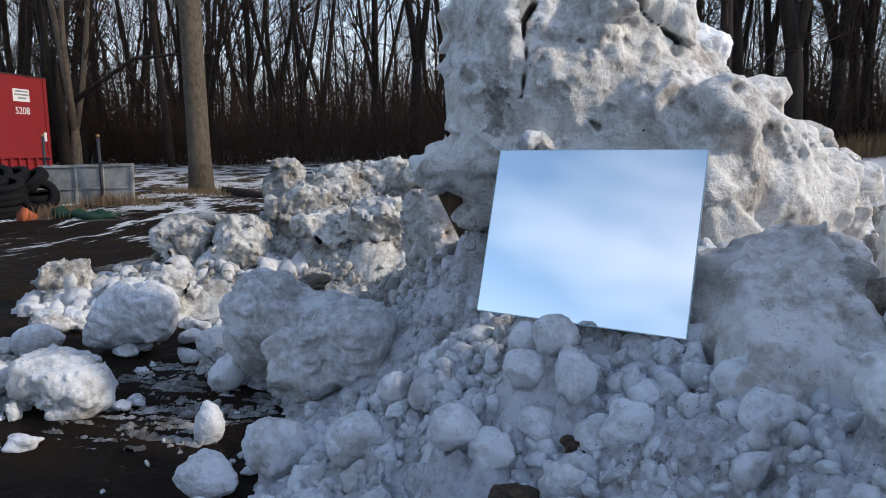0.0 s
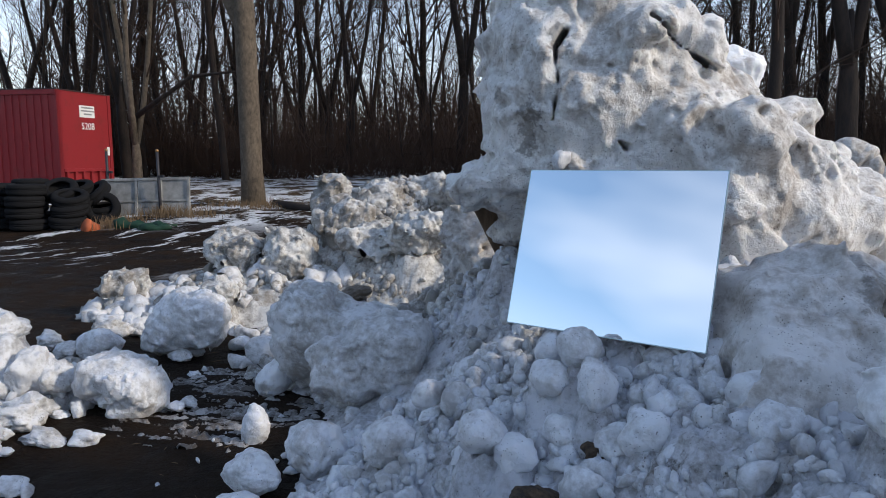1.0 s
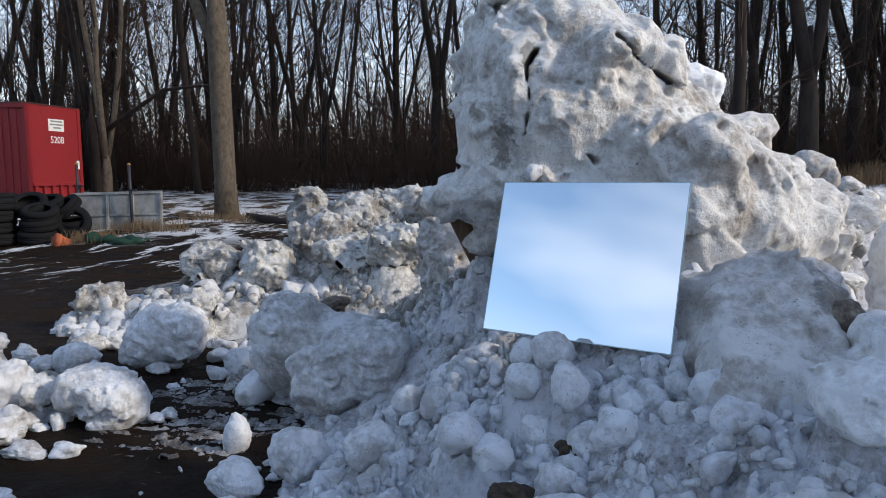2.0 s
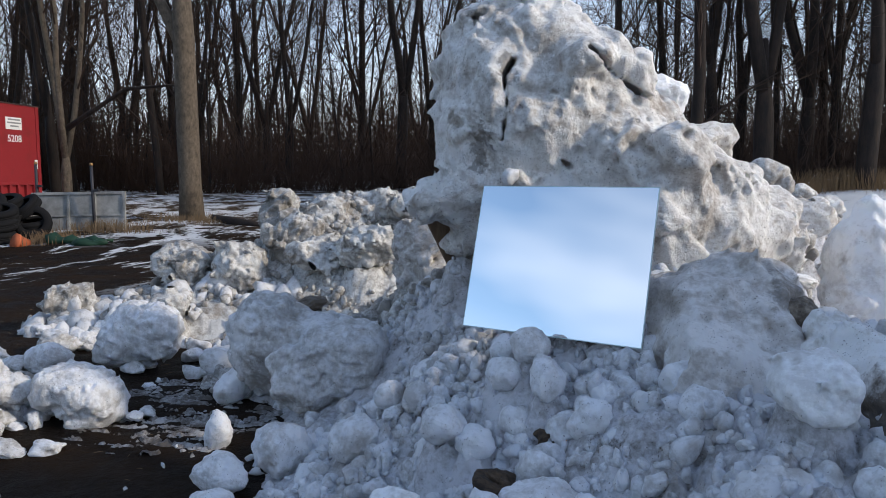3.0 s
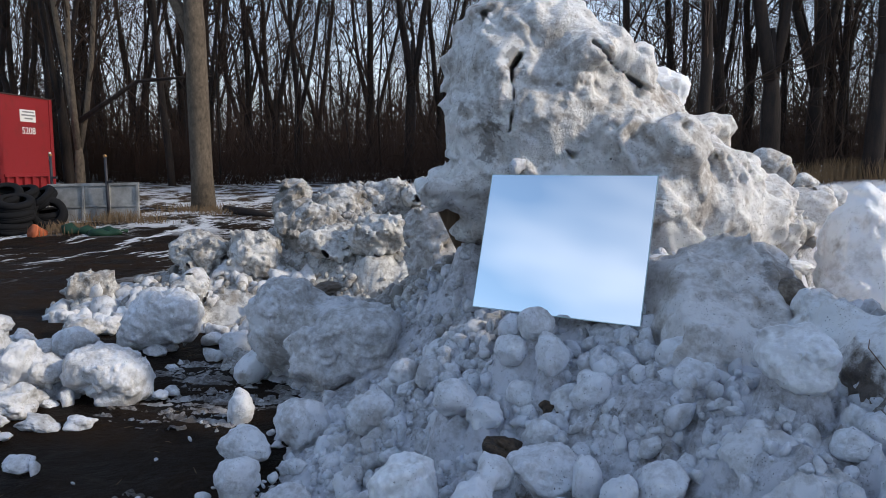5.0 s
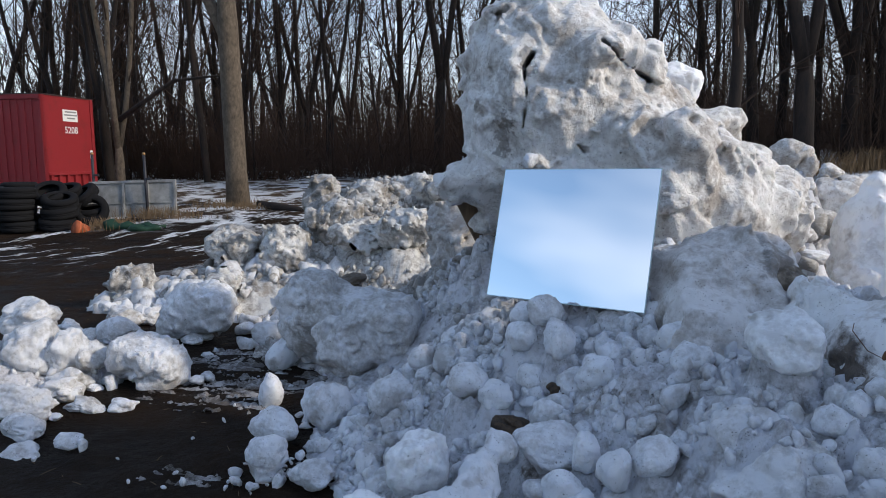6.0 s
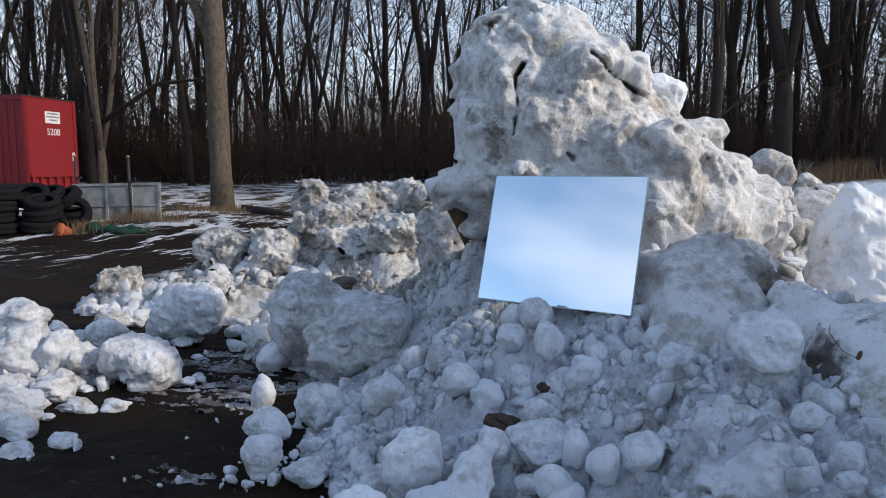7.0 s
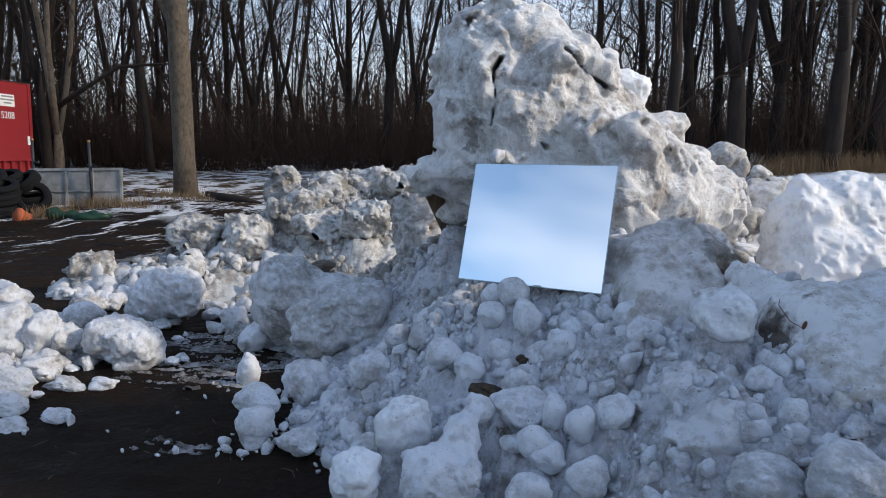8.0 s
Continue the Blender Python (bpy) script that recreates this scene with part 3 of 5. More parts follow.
def great_block():
    def f(p):
        d = ellipsoid(p, (0.24, 3.98, 1.70), (0.47, 0.50, 0.78))
        for c, r in (((0.36, 3.86, 1.90), (0.42, 0.42, 0.52)), ((0.66, 3.92, 1.46), (0.54, 0.46, 0.52)), ((1.02, 3.90, 1.24), (0.52, 0.50, 0.42)),
                     ((1.42, 4.20, 1.18), (0.40, 0.42, 0.30)), ((0.00, 3.92, 1.36), (0.30, 0.34, 0.13)), ((0.72, 4.1, 0.85), (0.64, 0.60, 0.55)),
                     ((1.2, 4.15, 0.9), (0.42, 0.45, 0.34))):
            d = soft_min(d, ellipsoid(p, c, r), 0.10)
        d = soft_min(d, capsule(p, (0.56, 3.68, 2.20), (0.85, 3.70, 1.91), 0.078), 0.02)
        for c, r in (((1.22, 3.86, 1.68), 0.045), ((1.27, 3.88, 1.72), 0.035), ((1.33, 3.90, 1.68), 0.04), ((0.50, 3.47, 2.03), 0.15), ((1.04, 3.47, 1.58), 0.12)):
            d = soft_min(d, np.linalg.norm(p - np.array(c, np.float32), axis=-1) - r, 0.06)
        # broad swells and slanting ridges first, then melt hollows and fine relief close to the surface
        near = (np.abs(d) < 0.20) & (p[..., 1] < 4.5)
        q = p[near].astype(np.float64)
        fade = np.clip((4.5 - q[:, 1]) / 0.3, 0, 1)
        warp = q + 0.10 * np.stack([value_noise(q * 3.2, 151), value_noise(q * 3.2, 152), value_noise(q * 3.2, 153)], -1)
        slant = np.stack([0.45 * (warp[:, 0] - warp[:, 2]), warp[:, 1], 0.9 * (warp[:, 0] + warp[:, 2])], -1)
        d[near] -= fade * (0.060 * fbm(q * 2.4, 2, 55, 0.55) + 0.085 * (0.42 - np.abs(fbm(slant * 2.7, 2, 155, 0.5))) + 0.030 * (knobs(worley(warp * 3.6, 61)) - 0.7))
        near = (np.abs(d) < 0.085) & (p[..., 1] < 4.5)
        q = p[near].astype(np.float64)
        fade = np.clip((4.5 - q[:, 1]) / 0.3, 0, 1)
        warp = q + 0.05 * np.stack([value_noise(q * 6, 51), value_noise(q * 6, 52), value_noise(q * 6, 53)], -1)
        w2, w3, w4 = worley(warp * 6.5, 62), worley(warp * 11, 63), worley(warp * 16, 64)
        worn = np.clip(0.5 + 1.4 * value_noise(q * 2.1, 67), 0.15, 1)
        gate = np.clip(value_noise(q * 2.3, 66) * 2.4 + 0.1, 0, 1)
        e = d[near] - fade * (0.040 * worn * np.minimum(w2, 0.9) ** 2 + 0.034 * (0.4 - np.abs(fbm(warp * 5.0, 3, 57, 0.55))) + 0.020 * fbm(warp * 11, 4, 58, 0.6)
                              + 0.014 * worn * (knobs(w4) - 0.7) - gate * 0.055 * np.maximum(0, 1 - w3 / 0.30))
        out = d.copy()
        out[near] = e
        # deep cracks
        near = (np.abs(d) < 0.22) & (p[..., 1] < 3.95) & (p[..., 0] < 1.0) & (p[..., 2] > 1.4)
        q = p[near].astype(np.float64)
        fine, e = fbm(q * 10, 2, 58, 0.65), out[near]
        for a, b, r, reach in (((0.20, 0, 2.06), (0.15, 0, 1.98), 0.011, 3.62), ((0.15, 0, 1.99), (0.175, 0, 1.80), 0.010, 3.54), ((0.17, 0, 1.80), (0.15, 0, 1.66), 0.009, 3.52),
                               ((0.57, 0, 2.10), (0.72, 0, 1.99), 0.014, 3.60), ((0.72, 0, 1.99), (0.90, 0, 1.88), 0.012, 3.72), ((0.45, 0, 1.56), (0.48, 0, 1.53), 0.014, 3.46),
                               ((0.50, 0, 2.36), (0.57, 0, 2.38), 0.05, 3.72)):
            a, b = np.array((a[0], 0, a[2])), np.array((b[0], 0, b[2]))
            flat = q * np.array((1, 0, 1))
            gap = capsule(flat, a, b, r) + 0.014 * fine
            e = np.maximum(e, -np.maximum(gap, q[:, 1] - reach - 0.11))
        out[near] = e
        return out

    verts, quads = surface_net(f, (-0.6, 3.1, 0.55), (2.15, 4.8, 2.70), 0.014)
    ob = part("snow_boulder", mesh_from("snow_boulder", verts, quads), SNOW_BOULDER)
    tagged(ob, "huge upright boulder of melting packed snow with dark grit", "snow boulder")


great_block()


def pointed_slab():
    def f(p):
        d = None
        for n, o in (((-0.05, -0.54, 0.84), (1.12, 2.85, 1.18)), ((-0.46, -0.06, 0.88), (1.11, 2.9, 1.20)), ((0.55, -0.10, 0.82), (1.17, 2.9, 1.18)), ((0.1, 0.95, 0.30), (1.1, 2.98, 1.15)), ((-0.3, -0.90, 0.32), (0.98, 2.30, 0.82)), ((-0.9, -0.2, 0.3), (0.81, 2.72, 0.92)), ((0.85, -0.30, 0.40), (1.27, 2.62, 1.0))):
            n = np.array(n, np.float32) / np.linalg.norm(n)
            e = (p - np.array(o, np.float32)) @ n
            d = e if d is None else -soft_min(-d, -e, 0.03)
        near = np.abs(d) < 0.12
        q = p[near].astype(np.float64)
        out = d.copy()
        out[near] = d[near] - 0.040 * fbm(q * 3.4, 5, 91, 0.62) - 0.040 * (0.4 - np.abs(fbm(q * 5.0, 3, 94, 0.55))) - 0.016 * (knobs(worley(q * 13, 93)) - 0.7) + 0.03 * np.clip(value_noise(q * 3, 96) * 2.4, 0, 1) * np.maximum(0, 1 - worley(q * 12, 95) / 0.32)
        return np.maximum(out, 0.5 - p[..., 2])

    verts, quads = surface_net(f, (0.35, 2.0, 0.48), (1.85, 3.35, 1.35), 0.013)
    ob = part("snow_slab", mesh_from("snow_slab", verts, quads), SNOW_SLAB)
    tagged(ob, "broad pointed slab of greyish snow with brown dirt", "snow slab")


pointed_slab()

COUNT = [0]


def chunk(x, y, z, a, c, mat=SNOW_PALE, label="rounded lump of dirty white snow on the heap", group="snow lumps", b=None, level=None, turn=None, planes=None, blunt=None, rough=0.2, knob=0.6):
    COUNT[0] += 1
    seed = 100 + COUNT[0]
    rng = random.Random(seed)
    under = max(float(heap_height(np.array([x]), np.array([y]))[0]), float(ground_height(np.array(x), np.array(y))))
    gap = z - 0.88 * c - under
    if gap > 0:
        z -= min(gap, 0.05) + 0.01
    level = level or (6 if a > 0.29 and y < 5 else 5 if a > 0.105 and y < 6 else 4)
    p, faces = lump(seed, level, planes or rng.randint(9, 14), blunt or rng.choice((7, 9, 12, 16)), rough, knob=knob)
    size = np.array((a, b or (a + c) / 2, c)) / np.array([np.percentile(np.abs(p[:, k]), 99) for k in range(3)])
    ob = part("snow_lump", mesh_from("snow_lump", p * size, faces), mat)
    ob.matrix_basis = pose(x, y, z, rng.uniform(-12, 12), rng.uniform(-12, 12), turn if turn is not None else rng.uniform(-20, 20))
    return tagged(ob, label, "snow lump", group)


def block(masses, mat, label, step, seed, group="snow lumps", relief=1.0, crumble=0.0):
    """A worn block of snow from several squarish masses grown together."""
    def f(p):
        d = None
        for c, r in masses:
            q = np.abs((p - np.array(c, np.float32)) / np.array(r, np.float32))
            e = ((q ** 2.3).sum(-1) ** (1 / 2.3) - 1) * min(r)
            d = e if d is None else soft_min(d, e, 0.045)
        near = np.abs(d) < 0.09
        q = p[near].astype(np.float64)
        gate = np.clip(value_noise(q * 4, seed + 6) * 2.4 - 0.1, 0, 1)
        warp = q + 0.05 * np.stack([value_noise(q * 6, seed + k) for k in (21, 22, 23)], -1)
        d[near] -= relief * (0.040 * value_noise(q * 3.1, seed + 9) + 0.042 * (0.42 - np.abs(fbm(warp * 4.6, 3, seed + 3, 0.55))) + 0.024 * fbm(warp * 10, 4, seed, 0.65)
                             + 0.018 * np.minimum(worley(warp * 8, seed + 5), 0.9) ** 2 - gate * 0.028 * np.maximum(0, 1 - worley(warp * 14, seed + 8) / 0.4))
        if crumble:
            d[near] -= crumble * (0.060 * (knobs(worley(warp * 6.5, seed + 31)) - 0.6) + 0.036 * (knobs(worley(warp * 14, seed + 32)) - 0.6) + 0.05 * fbm(warp * 6, 4, seed + 33, 0.65))
        return d

    cs, rs = np.array([m[0] for m in masses]), np.array([m[1] for m in masses])
    verts, quads = surface_net(f, (cs - rs).min(0) - 0.07, (cs + rs).max(0) + 0.07, step)
    ob = part("snow_lump", mesh_from("snow_lump", verts - cs[0], quads), mat, at=pose(*cs[0]))
    return tagged(ob, label, "snow lump", group)


block((((-1.36, 4.24, 0.36), (0.27, 0.27, 0.31)), ((-1.08, 4.22, 0.34), (0.30, 0.26, 0.26)), ((-0.80, 3.98, 0.36), (0.28, 0.24, 0.25)), ((-1.02, 3.84, 0.28), (0.20, 0.18, 0.20))),
      SNOW_SIDE, "large worn double block of bluish grey melting snow", 0.012, 501, relief=0.9)
block((((-2.62, 4.78, 0.26), (0.23, 0.22, 0.22)), ((-2.45, 4.76, 0.27), (0.16, 0.18, 0.20)), ((-2.72, 4.70, 0.19), (0.17, 0.18, 0.17))),
      SNOW_PALE, "large rounded block of white snow on mud", 0.012, 521, "snow lumps at the side", 0.75)
block((((-2.37, 3.70, 0.19), (0.22, 0.20, 0.14)), ((-2.24, 3.66, 0.14), (0.15, 0.15, 0.15)), ((-2.46, 3.60, 0.20), (0.13, 0.13, 0.12))),
      SNOW_PALE, "flat-topped block of white snow on mud", 0.011, 541, "snow lumps at the side", 0.8)
block((((1.110, 2.035, 0.868), (0.092, 0.10, 0.076)), ((1.150, 2.03, 0.862), (0.082, 0.09, 0.080))), SNOW_WHITE, "rounded bright white lump of snow on the slope", 0.008, 561, relief=0.55)
block((((-0.42, 4.82, 0.86), (0.20, 0.18, 0.22)), ((-0.30, 4.72, 0.72), (0.16, 0.14, 0.18)), ((-0.55, 4.86, 1.0), (0.10, 0.12, 0.10))),
      SNOW_SLAB, "dark brownish block of dirty snow beside the boulder", 0.011, 611, relief=1.4)
block((((-1.37, 3.42, 0.06), (0.068, 0.065, 0.09)), ((-1.37, 3.42, 0.13), (0.040, 0.040, 0.075))), SNOW_PALE, "small upright cone of white snow on mud", 0.007, 621, relief=0.4)
block((((-0.97, 2.50, 0.12), (0.092, 0.08, 0.085)), ((-0.99, 2.49, 0.03), (0.060, 0.06, 0.06))), SNOW_PALE, "squarish speckled block of snow standing on mud", 0.007, 631, relief=0.5)
block((((1.00, 1.80, 0.56), (0.15, 0.14, 0.12)), ((1.04, 1.62, 0.51), (0.17, 0.12, 0.15)), ((0.91, 1.67, 0.45), (0.09, 0.10, 0.13))),
      SNOW_SIDE, "broad flat-faced block of bluish snow sunk in the slope", 0.010, 571)
block((((0.02, 1.72, 0.27), (0.15, 0.13, 0.11)), ((0.10, 1.86, 0.36), (0.09, 0.12, 0.10)), ((0.17, 1.99, 0.43), (0.07, 0.10, 0.07))),
      SNOW_PALE, "long bent white slab of snow lying on the heap", 0.009, 581, relief=0.6)
block((((1.78, 2.02, 0.60), (0.46, 0.40, 0.37)), ((1.52, 2.16, 0.76), (0.24, 0.24, 0.23)), ((1.37, 2.36, 0.84), (0.11, 0.16, 0.15)), ((1.95, 2.30, 0.86), (0.30, 0.22, 0.17)), ((1.50, 1.86, 0.55), (0.22, 0.22, 0.25))),
      SNOW_STAINED, "massive block of packed snow with a brown dirty edge", 0.013, 591, relief=0.7)
block((((2.62, 4.35, 0.95), (0.44, 0.34, 0.42)), ((2.30, 4.20, 0.92), (0.26, 0.26, 0.34)), ((2.64, 4.33, 1.24), (0.14, 0.16, 0.17)), ((2.28, 4.16, 1.22), (0.09, 0.10, 0.12)), ((3.0, 4.4, 0.95), (0.36, 0.34, 0.36)), ((2.5, 4.1, 0.7), (0.5, 0.3, 0.35))),
      SNOW_WHITE, "massive pointed block of bright white snow", 0.016, 601, "back blocks", 0.65)

for row in NEAR_CHUNKS:
    chunk(*row[:3], 0.92 * row[3], 0.93 * row[4], mat=SNOW_WHITE if row[3] > 0.12 and row[1] < 2.2 else SNOW_PALE, label="rounded lump of white snow lying on mud")
for row in FRONT_CHUNKS:
    chunk(*row)
for row in SLOPE_CHUNKS:
    chunk(*row, mat=SNOW_WHITE if row[2] > 0.84 else SNOW_PALE)
for row in LEFT_BOULDERS:
    chunk(*row[:5], rough=0.4 if row[2] > 0.5 else 0.12, planes=13, blunt=6, b=row[3], turn=0, mat=SNOW_BROWN if row[2] > 0.5 else SNOW_PALE, label="lump of snow caked with brown dirt on a larger block" if row[2] > 0.5 else "small lump of white snow beside larger blocks")
for row in LEFT_HEAP:
    chunk(*row, rough=0.3, knob=0.5, blunt=14, mat=SNOW_SIDE, label="lump of white snow in a low heap on mud", group="snow lumps at the side")
for row in SIDE_LUMPS + SIDE_BITS:
    chunk(*row, rough=0.3, knob=0.5, blunt=14, mat=SNOW_SIDE if row[3] > 0.09 else SNOW_PALE, label="white lump of snow lying on dark mud", group="snow lumps at the side")
for k, (x, y, z, a, c) in enumerate(RIDGE_CHUNKS):
    rng = random.Random(700 + k)
    masses = [((x, y, z), (0.85 * a, 0.8 * a, 0.85 * c))]
    for _ in range(3):
        masses.append(((x + rng.uniform(-0.6, 0.6) * a, y - rng.uniform(-0.2, 0.6) * a, z + rng.uniform(-0.7, 0.45) * c), (rng.uniform(0.35, 0.6) * a, 0.5 * a, rng.uniform(0.35, 0.6) * c)))
    block(masses, SNOW_DIRTY, "rough crumbling block of dirty brownish snow", 0.018, 700 + 40 * k, "ridge blocks", 0.8, 0.8)
for row in RIGHT_CHUNKS:
    chunk(*row, rough=0.28, knob=0.9, blunt=12, mat=SNOW_SLAB if row[3] < 0.12 else SNOW_BOULDER, label="rough block of grey snow behind the heap", group="back blocks")
block((((-2.38, 7.1, 0.95), (0.13, 0.14, 0.26)), ((-2.34, 7.1, 1.18), (0.13, 0.12, 0.10)), ((-2.28, 7.0, 0.80), (0.18, 0.15, 0.20))), SNOW_DIRTY, "upright crumbling pillar of dirty snow on the ridge", 0.016, 1300, "ridge blocks", 0.8, 0.9)
block((((-2.1, 6.9, 0.80), (0.20, 0.18, 0.27)), ((-1.95, 6.8, 0.62), (0.20, 0.16, 0.20))), SNOW_DIRTY, "rough crumbling block of dirty snow", 0.018, 1340, "ridge blocks", 0.8, 1.0)
chunk(2.2, 5.0, 0.82, 0.13, 0.05, mat=SNOW_WHITE, label="flat flake of clean white snow behind the heap", group="back blocks")
chunk(0.88, 3.10, 1.08, 0.075, 0.045, mat=SNOW_WHITE, label="small wedge of clean white snow beside the mirror")
chunk(0.19, 3.43, 1.53, 0.042, 0.052, mat=SNOW_PALE, label="small lump of snow caught above the mirror")
chunk(1.11, 4.45, 2.03, 0.160, 0.150, mat=SNOW_WHITE, planes=8, blunt=12, label="angular white lump caught on the boulder's shoulder")
chunk(1.22, 2.84, 1.08, 0.075, 0.07, mat=SNOW_BROWN, rough=0.2, label="lump of snow caked with brown dirt")
chunk(1.34, 2.74, 0.97, 0.125, 0.12, mat=SNOW_BROWN, rough=0.18, label="lump of snow caked with brown dirt")


# ---- loose lumps and crumbs strewn over the heap ----
def strewn(rng, n, x0, x1, y0, y1, low=0.0):
    """Places on the heap, thicker where it is broken up."""
    x, y = rng.uniform(x0, x1, n), rng.uniform(y0, y1, n)
    p = np.stack([x, y, x * 0], -1)
    lift = heap_base(x, y) - ground_height(x, y)
    ok = (lift > low) & (value_noise(p * 1.9, 81) + 0.5 * value_noise(p * 5, 82) > rng.uniform(-0.75, 0.45, n) + 0.04 * np.clip((x - 0.55) / 0.4, 0, 1) * (y < 3.2))
    for cx, cy, cz, a, c in NEAR_CHUNKS + FRONT_CHUNKS + SLOPE_CHUNKS:
        ok &= np.hypot(x - cx, y - cy + 0.3 * a) > 1.0 * a
    x, y = x[ok], y[ok]
    return x, y, np.maximum(heap_height(x, y), ground_height(x, y))


SMALL = [lump(900 + k, 3, 7, 14, 0.30, knob=1.2) for k in range(16)]
SMALL_MESH = [mesh_from("snow_lump", p, f) for p, f in SMALL]
for me in SMALL_MESH:
    me.materials.append(SNOW_PALE)
CRUMB = [lump(950 + k, 2, 6, 30, 0.40) for k in range(16)]


def loose_lumps():
    rng = np.random.default_rng(5)
    x, y, z = strewn(rng, 620, -1.2, 1.9, 1.0, 3.3, 0.05)
    for k in range(min(260, len(x))):
        s = 0.028 + 0.05 * rng.random() ** 2
        ob = part("snow_lump", SMALL_MESH[k % 16], None)
        ob.matrix_basis = pose(x[k], y[k], z[k] + 0.25 * s, *rng.uniform(0, 360, 3)) @ Matrix.Diagonal((s, s * rng.uniform(0.7, 1), s * rng.uniform(0.7, 1), 1))
        tagged(ob, "small rounded lump of white snow on the heap", "snow lump", "loose lumps")


def crumbs(name, seed, n, area, size, source, mat, label, low=0.0):
    rng = np.random.default_rng(seed)
    x, y, z = strewn(rng, n, *area, low)
    vs, fs, base = [], [], 0
    for k in range(len(x)):
        p, f = source[k % len(source)]
        s = size[0] + (size[1] - size[0]) * rng.random() ** 2.5
        m = np.array(Euler(rng.uniform(0, 6.28, 3).tolist()).to_matrix())
        vs.append((p * (s, s * rng.uniform(0.5, 1), s * rng.uniform(0.45, 0.9))) @ m.T + (x[k], y[k], z[k] + 0.2 * s))
        fs.append(np.array(f) + base)
        base += len(p)
    ob = part(name, mesh_from(name, np.concatenate(vs), np.concatenate(fs)), mat)
    tagged(ob, label, "snow crumbs", kind="stuff")


loose_lumps()
crumbs("snow_rubble", 16, 4200, (-1.3, 2.0, 1.0, 3.4), (0.020, 0.062), CRUMB, SNOW_RUBBLE, "fist-sized lumps of snow packed over the heap", 0.02)
crumbs("snow_rubble", 18, 900, (-0.72, 0.25, 2.5, 4.4), (0.02, 0.06), CRUMB, SNOW_RUBBLE, "lumps of snow packed beside the mirror", 0.02)
crumbs("snow_rubble", 21, 320, (-1.15, -0.35, 2.3, 3.3), (0.010, 0.045), CRUMB, SNOW_PALE, "bits of snow at the heap's muddy foot", -0.2)
crumbs("snow_rubble", 19, 60, (-2.4, -0.5, 2.2, 5.2), (0.012, 0.05), CRUMB, SNOW_PALE, "scattered bits of snow on the mud", -0.2)
crumbs("snow_crumbs", 6, 6500, (-1.4, 2.2, 0.9, 3.5), (0.010, 0.035), CRUMB, SNOW_RUBBLE, "small crumbs of white snow strewn over the heap", 0.02)
crumbs("snow_rubble", 14, 800, (-4.3, -1.9, 4.5, 6.4), (0.04, 0.15), CRUMB, SNOW_SIDE, "white rubble of broken snow at the ridge foot", -0.03)
crumbs("snow_rubble", 7, 9000, (-4.6, 0.3, 4.2, 8.6), (0.018, 0.085), CRUMB, SNOW_DIRTY, "grey rubble of broken snow along the ridge", -0.02)
crumbs("snow_rubble", 12, 700, (-4.4, -2.2, 2.2, 4.3), (0.015, 0.09), CRUMB, SNOW_SIDE, "white rubble of broken snow on mud", 0.0)
crumbs("snow_rubble", 8, 2600, (0.8, 5.2, 4.2, 11.5), (0.03, 0.15), CRUMB, SNOW_DIRTY, "grey rubble of broken snow behind the heap", 0.0)


# ---- mirror ----
def mirror():
    m = pose(0.4069, 2.9488, 1.116, 0, 0, math.degrees(-0.4484)) @ pose(0, 0, 0, -math.degrees(0.2907), 0, 0) @ pose(0, 0, 0, 0, -0.43, 0)
    root = new("mirror")
    root.matrix_basis = m
    w, h = 0.8235 / 2, 0.6659 / 2
    silver = material("silvered_glass", (0.93, 0.95, 0.955), 0.0, 1.0)
    back = material("mirror_backing", (0.03, 0.03, 0.035), 0.6)
    edge = material("polished_glass_edge", (0.55, 0.68, 0.70), 0.12)
    part("glass", box((-w + 0.004, -0.001, -h + 0.004), (w - 0.004, 0.001, h - 0.004)), silver, root, "clear silvered mirror glass")
    bm = bmesh.new()
    for lo, hi in (((-w, 0, -h), (w, 0.004, -h + 0.004)), ((-w, 0, h - 0.004), (w, 0.004, h)), ((-w, 0, -h + 0.004), (-w + 0.004, 0.004, h - 0.004)), ((w - 0.004, 0, -h + 0.004), (w, 0.004, h - 0.004))):
        add_box(bm, lo, hi)
    part("glass_edge", bm, edge, root, "ground glass edge")
    part("backing", box((-w + 0.001, 0.0045, -h + 0.001), (w - 0.001, 0.009, h - 0.001)), back, root, "dark backing board")
    tagged(root, "frameless rectangular mirror leaning on snow, reflecting blue sky", "mirror")


mirror()


